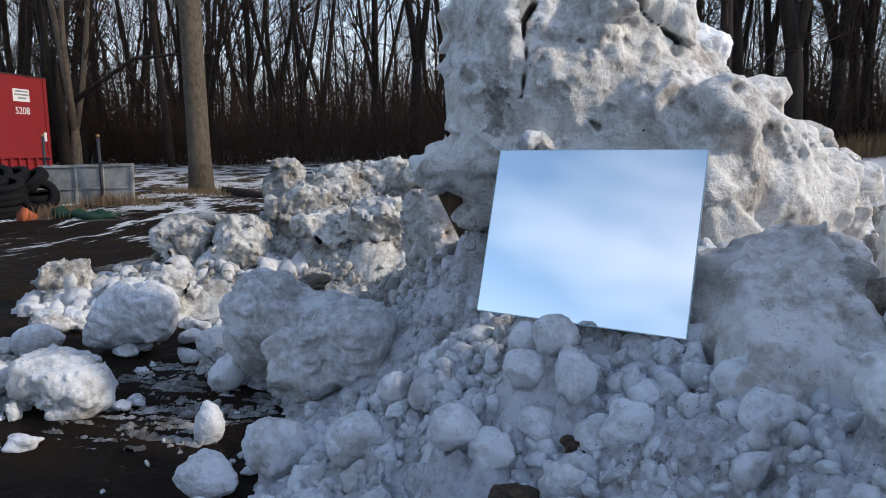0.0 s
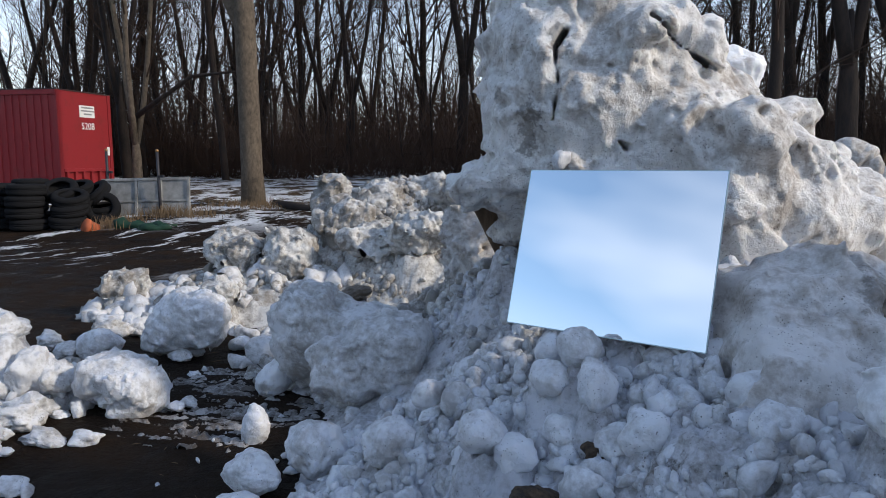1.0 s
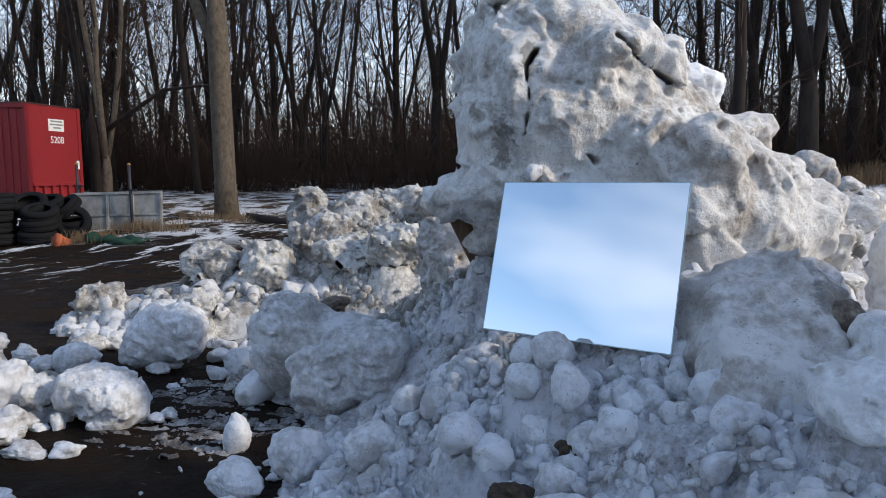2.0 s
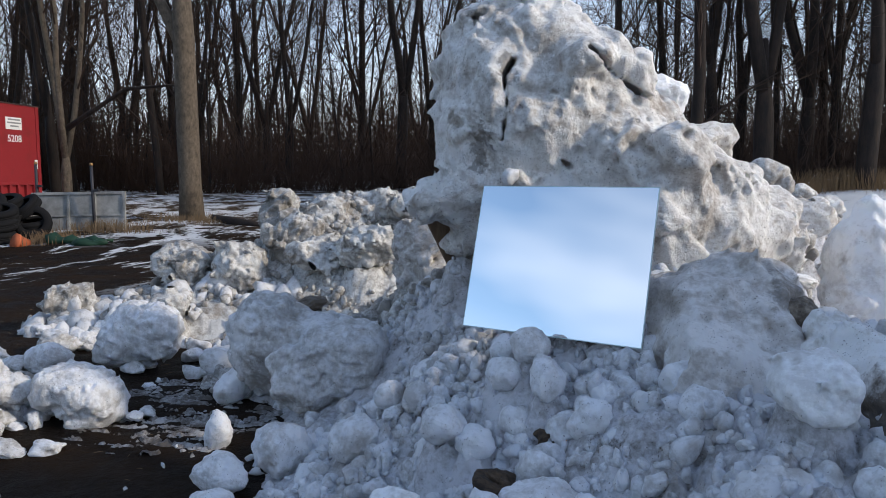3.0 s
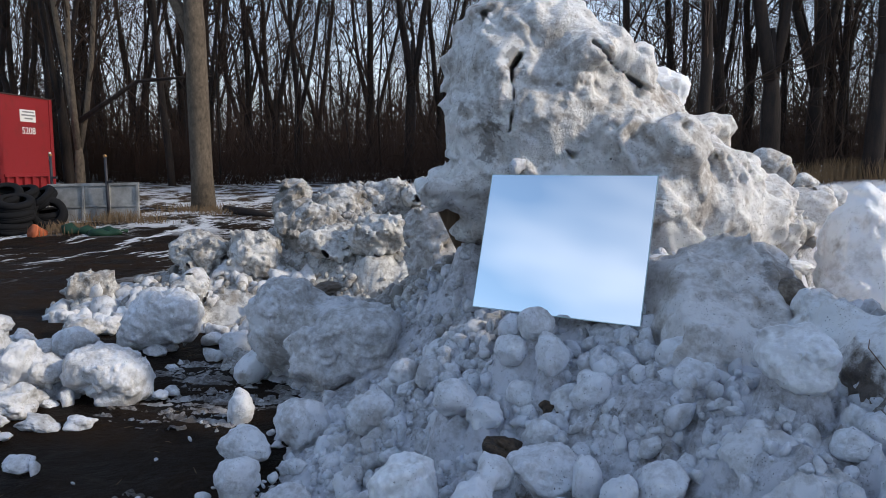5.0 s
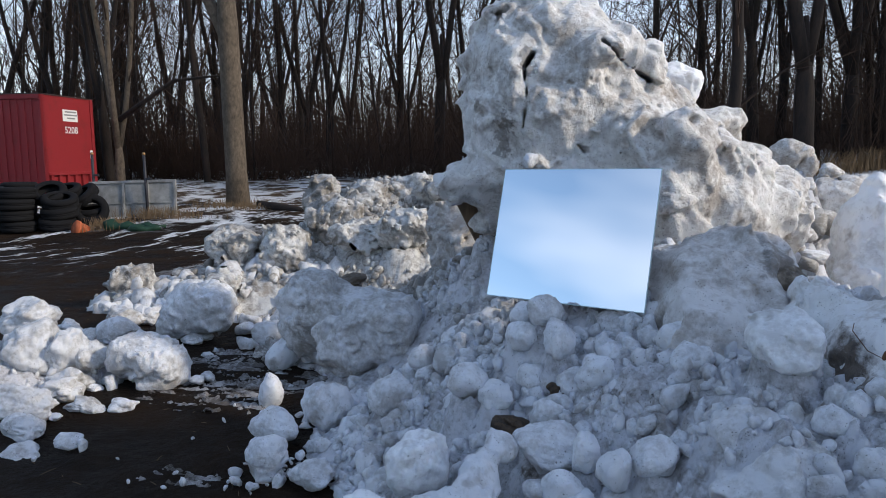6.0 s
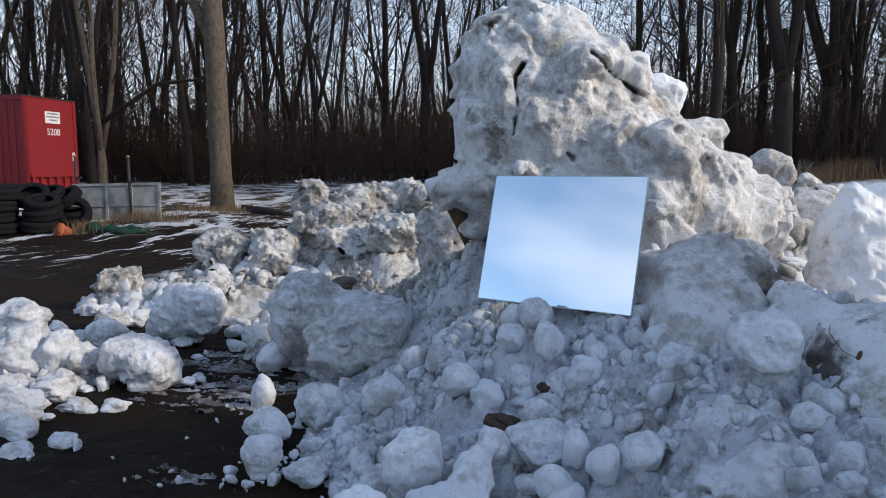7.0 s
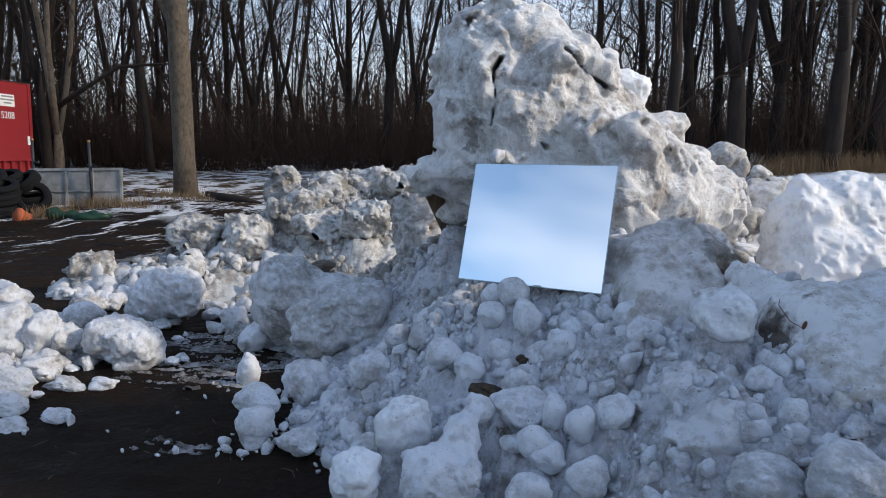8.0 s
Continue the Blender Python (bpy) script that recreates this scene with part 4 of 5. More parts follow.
# ---- the yard's edge ----
def container():
    red = material("red_paint", (0.36, 0.022, 0.025), 0.5)
    n = grain(red, 2.2, 5, 0.65)
    colour(red, mix(red, ramp(red, n, 0.55, 0.8, 0, 0.6), (0.25, 0.017, 0.021), (0.12, 0.022, 0.018)))
    bump(red, grain(red, 8, 3), 0.15, 0.01)
    dark = material("dark_roof_edge", (0.05, 0.025, 0.022), 0.7)
    white = material("white_sign", (0.75, 0.75, 0.73), 0.5)
    ink = material("sign_ink", (0.25, 0.25, 0.26), 0.6)
    root = new("shipping_container")
    root.matrix_basis = pose(-13.15, 15.9, 0.57)
    L, W, H = 6.0, 2.08, 2.68
    part("body", box((-L, 0.04, 0), (-0.04, W, H - 0.03), 0.01), red, root)
    rib = box((-0.05, 0.016, 0.12), (0.05, 0.04, H - 0.12), 0.008)
    rib_me = bm_mesh("rib", rib)
    for k in range(26):
        part("rib", rib_me, red, root, at=pose(-0.28 - k * 0.22, 0, 0))
    for lo, hi in (((-L, -0.02, H - 0.12), (0.02, 0.04, H)), ((-L, -0.02, 0), (0.02, 0.04, 0.12))):
        part("side_rail", box(lo, hi, 0.008), red, root)
    part("roof", box((-L, -0.03, H), (0.03, W + 0.03, H + 0.03), 0.008), dark, root, "dark weathered roof edge")
    for y in (0.0, W - 0.12):
        part("corner_post", box((-0.04, y, 0), (0.03, y + 0.12, H), 0.01), red, root)
    part("end_panel", box((-0.04, 0.12, 0.62), (0.004, W - 0.12, H), 0.006), red, root)
    part("sill", box((-0.04, 0.12, 0.56), (0.05, W - 0.12, 0.64), 0.01), red, root)
    slat = bm_mesh("slat", box((-0.04, -0.05, 0.1), (0.035, 0.05, 0.56), 0.01))
    for k in range(6):
        part("slat", slat, red, root, at=pose(0, 0.27 + k * 0.31, 0))
    part("bottom_rail", box((-0.04, 0.12, 0), (0.03, W - 0.12, 0.1), 0.01), red, root)
    sign = part("sign", box((0.004, 0.84, 2.02), (0.016, 1.42, 2.34)), white, root, "white sign with rows of unreadable print")
    for k, (a, b) in enumerate(((0.08, 0.52), (0.05, 0.55), (0.16, 0.46))):
        part("printed_bar", box((0.017, 0.84 + a, 2.26 - k * 0.085), (0.02, 0.84 + b, 2.30 - k * 0.085)), ink, sign)
    part("side_sign", box((-2.5, -0.025, 1.75), (-1.9, -0.012, 2.1)), white, root, "white sign with unreadable print")
    part("small_tag", box((0.02, 1.84, 1.0), (0.035, 1.94, 1.24)), white, root, "small white tag")
    curve = bpy.data.curves.new("number", "FONT")
    curve.body, curve.size, curve.extrude = "5208", 0.26, 0.004
    curve.align_x = "CENTER"
    tmp = bpy.data.objects.new("number", curve)
    me = bpy.data.meshes.new_from_object(tmp)
    part("number", me, white, root, "white stencilled number", at=pose(0.012, 1.14, 1.70) @ Matrix(((0, 0, 1, 0), (1, 0, 0, 0), (0, 1, 0, 0), (0, 0, 0, 1))))
    tagged(root, "red steel shipping container with ribbed side and white sign", "shipping container")


container()

RUBBER = material("old_rubber", (0.010, 0.010, 0.011), 0.9)
RUBBER.node_tree.nodes["Principled BSDF"].inputs["Specular IOR Level"].default_value = 0.15
bump(RUBBER, grain(RUBBER, 30, 3), 0.3, 0.01)


def tyre_mesh(r=0.345, w=0.225):
    """A tyre lying flat, its axis upright, with grooved tread."""
    prof = [(0.56, -0.36), (0.60, -0.46), (0.80, -0.50), (0.95, -0.42), (1.0, -0.26), (1.0, -0.10), (0.97, -0.08), (0.97, -0.04), (1.0, -0.02), (1.0, 0.02),
            (0.97, 0.04), (0.97, 0.08), (1.0, 0.10), (1.0, 0.26), (0.95, 0.42), (0.80, 0.50), (0.60, 0.46), (0.56, 0.36), (0.66, 0.30), (0.88, 0.20), (0.88, -0.20), (0.66, -0.30)]
    verts, faces, n = [], [], 40
    for k in range(n):
        a = 2 * math.pi * k / n
        for pr, pz in prof:
            rr = pr - (0.012 if (pr > 0.99 and k % 2) else 0)
            verts.append((rr * r * math.cos(a), rr * r * math.sin(a), pz * w))
    m = len(prof)
    for k in range(n):
        for j in range(m):
            faces.append((k * m + j, ((k + 1) % n) * m + j, ((k + 1) % n) * m + (j + 1) % m, k * m + (j + 1) % m))
    return mesh_from("tyre", verts, faces)


TYRE = tyre_mesh()


def tyre(m, label):
    ob = part("tyre", TYRE, RUBBER, at=m)
    return tagged(ob, label, "tyre", "scrap tyres")


def tyre_pile():
    for sx, sy, n in ((-10.27, 11.6, 4), (-10.98, 11.65, 4), (-11.7, 11.75, 4), (-12.4, 12.1, 4), (-10.9, 12.4, 4), (-13.1, 12.6, 4)):
        z0 = float(ground_height(np.array(sx), np.array(sy)))
        for k in range(n):
            tyre(pose(sx + 0.03 * math.sin(k * 2.1 + sx), sy + 0.03 * math.cos(k * 1.7), z0 + 0.11 + k * 0.222, 0, 0, k * 31), "worn black tyre lying flat in a stack")
    for x, y, z, rx, ry, rz in ((-9.62, 11.9, 0.26, 6, 5, 0), (-9.60, 11.95, 0.48, 8, -6, 40), (-9.62, 12.0, 0.70, 18, 8, 10), (-10.0, 12.2, 0.84, 32, 14, 0), (-10.0, 12.65, 0.85, 20, 0, 0),
                                (-9.62, 12.7, 0.76, 34, -24, 0), (-9.34, 12.55, 0.48, 68, 0, 30), (-9.5, 12.75, 0.42, 12, 0, 0), (-10.0, 12.45, 0.34, 10, 0, 0), (-9.98, 12.5, 0.58, 12, 8, 0)):
        tyre(pose(x, y, z, rx, ry, rz), "worn black tyre tumbled on the scrap pile")


tyre_pile()


def tail_board():
    grey = material("galvanised_sheet", (0.30, 0.31, 0.31), 0.6, 0.15)
    colour(grey, mix(grey, ramp(grey, grain(grey, 4, 5, 0.6), 0.4, 0.7), (0.19, 0.188, 0.18), (0.35, 0.345, 0.33)))
    root = new("tail_board")
    a, b = Vector((-9.93, 13.3, 0)), Vector((-8.05, 13.65, 0))
    w = (b - a).length
    root.matrix_basis = pose(a.x, a.y, 0.17, -7, -1.5, math.degrees(math.atan2(b.y - a.y, b.x - a.x)))
    part("panel", box((0, 0, 0), (w, 0.03, 0.88), 0.004), grey, root)
    for lo, hi in (((0, -0.03, 0.82), (w, 0.0, 0.88)), ((0, -0.03, 0.0), (w, 0.0, 0.05)), ((0, -0.025, 0.36), (w, 0.0, 0.40))):
        part("rail", box(lo, hi, 0.006), grey, root)
    for x in (0.0, w * 0.38, w * 0.66, w - 0.05):
        part("stile", box((x, -0.04, 0.05), (x + 0.05, 0.0, 0.82), 0.006), grey, root)
    tagged(root, "grey galvanised tail board propped beside tyres", "tail board")


tail_board()


def post(x, y, z0, h, lean, label):
    dark = material("dark_post_paint", (0.025, 0.024, 0.03), 0.6)
    knob = material("brass_knob", (0.35, 0.20, 0.08), 0.45, 0.6)
    root = new("post")
    root.matrix_basis = pose(x, y, z0, 0, lean, 0)
    v, f = [], []
    add_tube(v, f, [(0, 0, -0.2), (0, 0, h * 0.5), (0, 0, h)], (0.032, 0.032, 0.03), 10)
    part("pole", mesh_from("pole", v, f), dark, root)
    v, f = [], []
    add_tube(v, f, [(0, 0, h), (0, 0, h + 0.03), (0, 0, h + 0.06)], (0.03, 0.042, 0.02), 10)
    part("cap", mesh_from("cap", v, f), knob, root, "brownish cap")
    part("bracket", box((0.02, -0.03, h * 0.62), (0.14, 0.03, h * 0.62 + 0.05), 0.006), dark, root)
    tagged(root, label, "post", "posts")


post(-8.62, 13.45, 0.2, 1.42, -1.0, "slim dark metal post with a brown cap")
post(-10.75, 14.6, 0.3, 1.35, 0.0, "slim dark metal post beside the red container")


def plant_pot():
    clay = material("terracotta", (0.48, 0.12, 0.045), 0.8)
    v, f = [], []
    add_tube(v, f, [(0, 0, 0), (0, 0, 0.26), (0, 0, 0.262), (0, 0, 0.33), (0, 0, 0.331), (0, 0, 0.05)], (0.13, 0.18, 0.2, 0.205, 0.18, 0.12), 24)
    ob = part("plant_pot", mesh_from("plant_pot", v, f), clay, at=pose(-8.93, 11.85, 0.12, 70, 0, -25) @ Matrix.Scale(0.75, 4))
    tagged(ob, "terracotta plant pot lying on its side", "plant pot")


plant_pot()


def tarp():
    green = material("green_tarp", (0.004, 0.034, 0.016), 0.7)
    rng = random.Random(4)
    v, f = [], []
    pts = [(-8.62 + 0.12 * k, 11.95 + 0.05 * math.sin(k * 1.3) + 0.02 * k, 0.20 + 0.03 * math.sin(k * 2.2)) for k in range(11)]
    add_tube(v, f, pts, [0.075 + 0.03 * math.sin(k * 1.9) + (0.035 if k < 3 else 0) - (0.04 if k > 8 else 0) for k in range(11)], 12)
    add_tube(v, f, [(p[0] + 0.35, p[1] - 0.13, p[2] - 0.03) for p in pts[2:8]], [0.06, 0.09, 0.08, 0.07, 0.08, 0.03], 10)
    ob = part("tarpaulin", mesh_from("tarpaulin", v, f), green)
    tagged(ob, "crumpled dark green tarpaulin lying on the mud", "tarpaulin")


tarp()

BARK = material("grey_bark", (0.10, 0.085, 0.07), 0.9)
_n = grain(BARK, 11, 6, 0.75, (1, 1, 0.6))
colour(BARK, mix(BARK, ramp(BARK, _n, 0.35, 0.7), (0.055, 0.041, 0.028), (0.16, 0.122, 0.085)))
bump(BARK, _n, 0.8, 0.03)
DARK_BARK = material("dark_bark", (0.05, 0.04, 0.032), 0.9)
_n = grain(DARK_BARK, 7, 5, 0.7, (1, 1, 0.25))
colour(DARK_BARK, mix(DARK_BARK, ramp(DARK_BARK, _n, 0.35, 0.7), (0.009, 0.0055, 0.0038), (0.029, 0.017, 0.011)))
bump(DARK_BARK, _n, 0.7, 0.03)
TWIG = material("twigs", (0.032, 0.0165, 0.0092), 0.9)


def grow(seed, height, radius, first, limbs, lean=0.0, stems=1, fork=0.25, sides=9):
    """Trunk and branch meshes of a bare tree, base at the origin."""
    rng = random.Random(seed)
    tv, tf, bv, bf = [], [], [], []

    def twig(pts, r0, r1, sides):
        base = len(bv)
        for k, p in enumerate(pts):
            r = r0 + (r1 - r0) * k / (len(pts) - 1)
            for j in range(sides):
                a = 2 * math.pi * j / sides
                bv.append((p.x + r * math.cos(a), p.y + r * math.sin(a), p.z + 0.5 * r * math.sin(2 * a)))
        for k in range(len(pts) - 1):
            for j in range(sides):
                a, b = base + k * sides + j, base + k * sides + (j + 1) % sides
                bf.append((a, b, b + sides, a + sides))

    def branch(p, d, length, r, depth):
        steps = (3, 2, 1)[depth]
        q, line = p.copy(), [p.copy()]
        for _ in range(steps):
            d = (d + Vector((rng.uniform(-1, 1), rng.uniform(-1, 1), rng.uniform(-0.4, 0.9))) * 0.25).normalized()
            q = q + d * length / steps
            line.append(q.copy())
        twig(line, r, r * 0.3, 4 if depth == 0 else 3)
        if depth < 2:
            for _ in range(6 if depth == 0 else 4):
                t = line[rng.randint(1, steps)]
                e = (d + Vector((rng.uniform(-1, 1), rng.uniform(-1, 1), rng.uniform(-0.4, 0.8))) * 0.95).normalized()
                branch(t, e, length * rng.uniform(0.4, 0.7), max(0.007, r * 0.45), depth + 1)

    def stem(p, dx, dy, length, r, n, share):
        pts = [p.copy()]
        for k in range(n):
            dx += rng.uniform(-0.075, 0.075) - 0.12 * dx
            dy += rng.uniform(-0.075, 0.075) - 0.12 * dy
            pts.append(pts[-1] + Vector((dx, dy, 1)).normalized() * length / n)
        add_tube(tv, tf, pts, [r * (1 - 0.85 * k / n) for k in range(n + 1)], sides)
        for k in range(share):
            h = first + (0.97 - first) * (k + rng.random()) / share
            i = min(n - 1, int(h * n))
            q = pts[i].lerp(pts[i + 1], h * n - i)
            a = rng.uniform(0, 2 * math.pi)
            branch(q, Vector((math.cos(a), math.sin(a), rng.uniform(0.5, 1.8))).normalized(), length * rng.uniform(0.13, 0.27) * (1.1 - 0.4 * h), max(0.012, r * (1 - 0.85 * h) * 0.4), 0)

    foot = Vector((0, 0, -0.3))
    if stems == 1:
        stem(foot, lean, rng.uniform(-0.03, 0.03), height, radius, 14, limbs)
    else:
        top = Vector((lean * height * fork, 0, height * fork))
        add_tube(tv, tf, [foot, foot.lerp(top, 0.15), foot.lerp(top, 0.6), top + Vector((0, 0, 0.3))], (radius * 1.25, radius, radius * 0.95, radius * 0.25), sides)
        for k in range(stems):
            a = 2 * math.pi * (k + 0.3 * rng.random()) / stems
            spread = rng.uniform(0.14, 0.32)
            stem(foot.lerp(top, 0.72), lean + spread * math.cos(a), spread * math.sin(a), height * (1 - 0.72 * fork), radius * rng.uniform(0.6, 0.75), 11, limbs // stems)
    return mesh_from("trunk", tv, tf), mesh_from("crown", bv, bf, False)


def tree(meshes, m, bark, label, scale=1.0):
    root = new("tree")
    root.matrix_basis = m
    root.scale = (scale,) * 3
    part("trunk", meshes[0], bark, root)
    part("crown", meshes[1], TWIG, root)
    return tagged(root, label, "tree", "bare trees")


def woods():
    kinds = [grow(200 + k, 13 + 1.2 * (k % 4), 0.062 + 0.024 * (k % 3), 0.08, 18, 0.0, 1 + (k % 4 == 1), 0.18 + 0.05 * (k % 4)) for k in range(8)]
    thin = [grow(220 + k, 8 + 0.8 * (k % 4), 0.026 + 0.010 * (k % 3), 0.06, 12, 0.0, 1, 0.3, 6) for k in range(6)]
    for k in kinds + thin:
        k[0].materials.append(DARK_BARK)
    rng = random.Random(77)
    spots = []
    for _ in range(12000):
        if len(spots) >= 203:
            break
        d = 19 + 46 * rng.random()
        a = radians(rng.uniform(-42, 42) if len(spots) < 175 else rng.uniform(-42, -19))
        x, y = d * math.sin(a), d * math.cos(a)
        if y < 19.5:
            continue
        if all((x - u) ** 2 + (y - w) ** 2 > 1.6 for u, w in spots):
            spots.append((x, y))
    # added trees out of view, towards the sun, that shade the trunks in sight
    for _ in range(40):
        spots.append((rng.uniform(17, 40), rng.uniform(15, 30)))
    for k, (x, y) in enumerate(spots):
        z = float(ground_height(np.array(x), np.array(y)))
        m = pose(x, y, z, rng.uniform(-3, 3), rng.uniform(-5, 5), rng.uniform(0, 360))
        if k % 3:
            tree(thin[k % 6], m, None, "slender bare sapling in the wood", rng.uniform(0.8, 1.3))
        else:
            tree(kinds[k % 8], m, None, "tall bare dark-barked tree at the wood's edge", rng.uniform(0.8, 1.4))


woods()


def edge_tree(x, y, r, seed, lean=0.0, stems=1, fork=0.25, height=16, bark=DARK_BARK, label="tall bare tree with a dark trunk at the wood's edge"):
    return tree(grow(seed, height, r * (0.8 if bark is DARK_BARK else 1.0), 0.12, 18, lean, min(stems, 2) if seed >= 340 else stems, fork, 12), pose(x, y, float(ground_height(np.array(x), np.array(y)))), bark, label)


thick = edge_tree(-7.3, 15.1, 0.25, 301, -0.018, 2, 0.42, 17, BARK, "thick straight grey trunk of a bare tree standing in old snow")
parted = edge_tree(-12.66, 18.4, 0.14, 311, 0.0, 3, 0.10, 16, BARK, "bare tree parted low into several pale stems")
v, f = [], []
add_tube(v, f, [Vector(p) - Vector((-12.66, 18.4, 0.68)) for p in ((-12.6, 18.4, 2.7), (-11.6, 18.4, 3.3), (-10.8, 18.45, 3.8), (-9.6, 18.5, 3.9), (-8.6, 18.6, 3.95))], (0.085, 0.07, 0.06, 0.035, 0.015), 8)
part("limb", mesh_from("limb", v, f), DARK_BARK, parted, "long dark limb growing sideways")
v, f = [], []
add_tube(v, f, [Vector(p) - Vector((-7.3, 15.1, 0.45)) for p in ((-7.33, 15.1, 4.1), (-7.55, 15.1, 4.6), (-7.9, 15.12, 5.3), (-8.25, 15.15, 6.2), (-8.5, 15.2, 7.4))], (0.15, 0.14, 0.12, 0.10, 0.07), 12)
part("limb", mesh_from("limb", v, f), BARK, thick, "grey limb forking upwards")
edge_tree(-13.4, 19.0, 0.20, 312, -0.06, 2, 0.2)
edge_tree(-11.4, 23.0, 0.20, 316, 0.0)
edge_tree(4.32, 17.6, 0.21, 313, -0.06)
edge_tree(5.82, 21.0, 0.20, 314, -0.07, 2, 0.3)
edge_tree(6.27, 18.2, 0.30, 315, -0.04, 2, 0.22)
edge_tree(7.91, 20.0, 0.24, 317, 0.0, 3, 0.2)
edge_tree(8.33, 17.5, 0.28, 318, 0.03, 2, 0.25)
edge_tree(9.9, 19.0, 0.24, 319, 0.08)
for k, (x, y, r) in enumerate(((3.2, 22.0, 0.16), (7.0, 23.0, 0.2), (9.0, 22.5, 0.22), (10.6, 21.0, 0.2), (11.6, 18.8, 0.26), (10.2, 24.5, 0.2), (5.0, 25.0, 0.2), (12.8, 22.0, 0.22), (7.6, 21.4, 0.14), (8.8, 20.6, 0.15), (9.4, 21.6, 0.17), (10.2, 20.2, 0.14), (11.0, 23.0, 0.18), (12.0, 20.6, 0.16), (6.5, 24.6, 0.15), (13.4, 24.0, 0.2))):
    edge_tree(x, y, r, 340 + k, 0.05 * math.sin(k * 2.3), 1 + k % 3, 0.22)
for k, (x, y, r) in enumerate(((-16.0, 22.0, 0.2), (-14.2, 24.0, 0.18), (-12.6, 26.5, 0.2), (-17.5, 26.0, 0.2), (-19.0, 24.0, 0.22), (-15.4, 29.0, 0.2), (-11.2, 29.5, 0.17), (-9.4, 31.0, 0.2), (-13.6, 32.0, 0.2),
                              (-20.5, 29.0, 0.2), (-7.2, 33.0, 0.18), (-5.2, 36.0, 0.2), (-16.8, 34.0, 0.2), (-10.4, 21.6, 0.13), (-14.0, 20.6, 0.18), (-15.4, 21.0, 0.17), (-17.0, 21.6, 0.2), (-18.4, 22.4, 0.19), (-14.8, 22.8, 0.16), (-19.8, 21.8, 0.2))):
    edge_tree(x, y, r, 360 + k, 0.05 * math.sin(k * 1.7), 1 + k % 3, 0.15)
edge_tree(-4.01, 24.0, 0.24, 320, 0.03, 2, 0.28)
edge_tree(-3.4, 27.0, 0.19, 321, 0.05, 2, 0.2)
edge_tree(-6.36, 28.0, 0.22, 322, 0.0)
edge_tree(-9.55, 26.0, 0.22, 323, -0.02, 2, 0.18)
edge_tree(-10.1, 24.5, 0.18, 324, -0.06)
edge_tree(-7.9, 23.5, 0.16, 325, 0.05, 2, 0.2)


def undergrowth():
    rng = np.random.default_rng(9)
    n = 23000
    d, a = 20 + 34 * rng.random(n), np.radians(rng.uniform(-42, 42, n))
    x, y = d * np.sin(a), np.maximum(18.2, d * np.cos(a))
    y = np.where(x < -8, np.maximum(y, 20.8 + rng.random(n)), y)
    y = np.where((x > -8) & (x < 3.0), np.maximum(y, 21.2 + 1.4 * rng.random(n)), y)
    z = ground_height(x, y) - 0.05
    tall = 0.3 + 3.1 * rng.random(n) ** 1.25 + 0.04 * (y - 18)
    k = rng.uniform(-0.75, 0.75, (2, 2, n))
    tall = tall * (0.55 + 0.6 * np.clip(0.5 + value_noise(np.stack([x * 0.45, y * 0.3, x * 0], -1), 5), 0, 1.2))
    r = rng.uniform(0.007, 0.018, n)
    rings = []
    for step, (ox, oy, oz, rr) in enumerate(((0, 0, 0, 1.0), (k[0, 0], k[0, 1], 0.5, 0.7), (k[0, 0] + k[1, 0], k[0, 1] + k[1, 1], 1.0, 0.25))):
        for j in range(3):
            t = 2 * math.pi * j / 3
            rings.append(np.stack([x + ox * tall * 0.6 + rr * r * math.cos(t), y + oy * tall * 0.6 + rr * r * math.sin(t), z + oz * tall], -1))
    verts = np.stack(rings, 1).reshape(-1, 3)
    quad = np.array([(s * 3 + j, s * 3 + (j + 1) % 3, s * 3 + 3 + (j + 1) % 3, s * 3 + 3 + j) for s in (0, 1) for j in range(3)])
    faces = (quad[None] + 9 * np.arange(n)[:, None, None]).reshape(-1, 4)
    brush = material("brown_brush", (0.040, 0.0195, 0.0102), 0.9)
    ob = part("undergrowth", mesh_from("undergrowth", verts, faces, False), brush)
    tagged(ob, "brown leafless undergrowth among the trees", "undergrowth", kind="stuff")


undergrowth()


def far_woods():
    """Trunks deep in the wood, too many to count."""
    rng = random.Random(10)
    v, f = [], []
    for _ in range(620):
        d, a = rng.uniform(44, 110), radians(rng.uniform(-44, 44))
        x, y = d * math.sin(a), d * math.cos(a)
        z = float(ground_height(np.array(x), np.array(y)))
        h, r = rng.uniform(4, 9.5), rng.uniform(0.05, 0.13)
        ex, ey = rng.uniform(-1, 1), rng.uniform(-1, 1)
        add_tube(v, f, [(x, y, z - 0.2), (x + ex * 0.4, y, z + h * 0.5), (x + ex, y + ey, z + h)], (r, r * 0.7, r * 0.15), 5)
        for _ in range(9):
            k = rng.uniform(0.15, 0.95)
            p = Vector((x + ex * k, y + ey * k, z + h * k))
            q = p + Vector((rng.uniform(-1, 1), rng.uniform(-1, 1), rng.uniform(0.3, 1.4))).normalized() * rng.uniform(1.2, 3.2)
            add_tube(v, f, [p, q], (0.04, 0.014), 3)
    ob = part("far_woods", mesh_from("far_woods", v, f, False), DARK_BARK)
    tagged(ob, "dense dark trunks and boughs deep in the wood", "woods", kind="stuff")


far_woods()


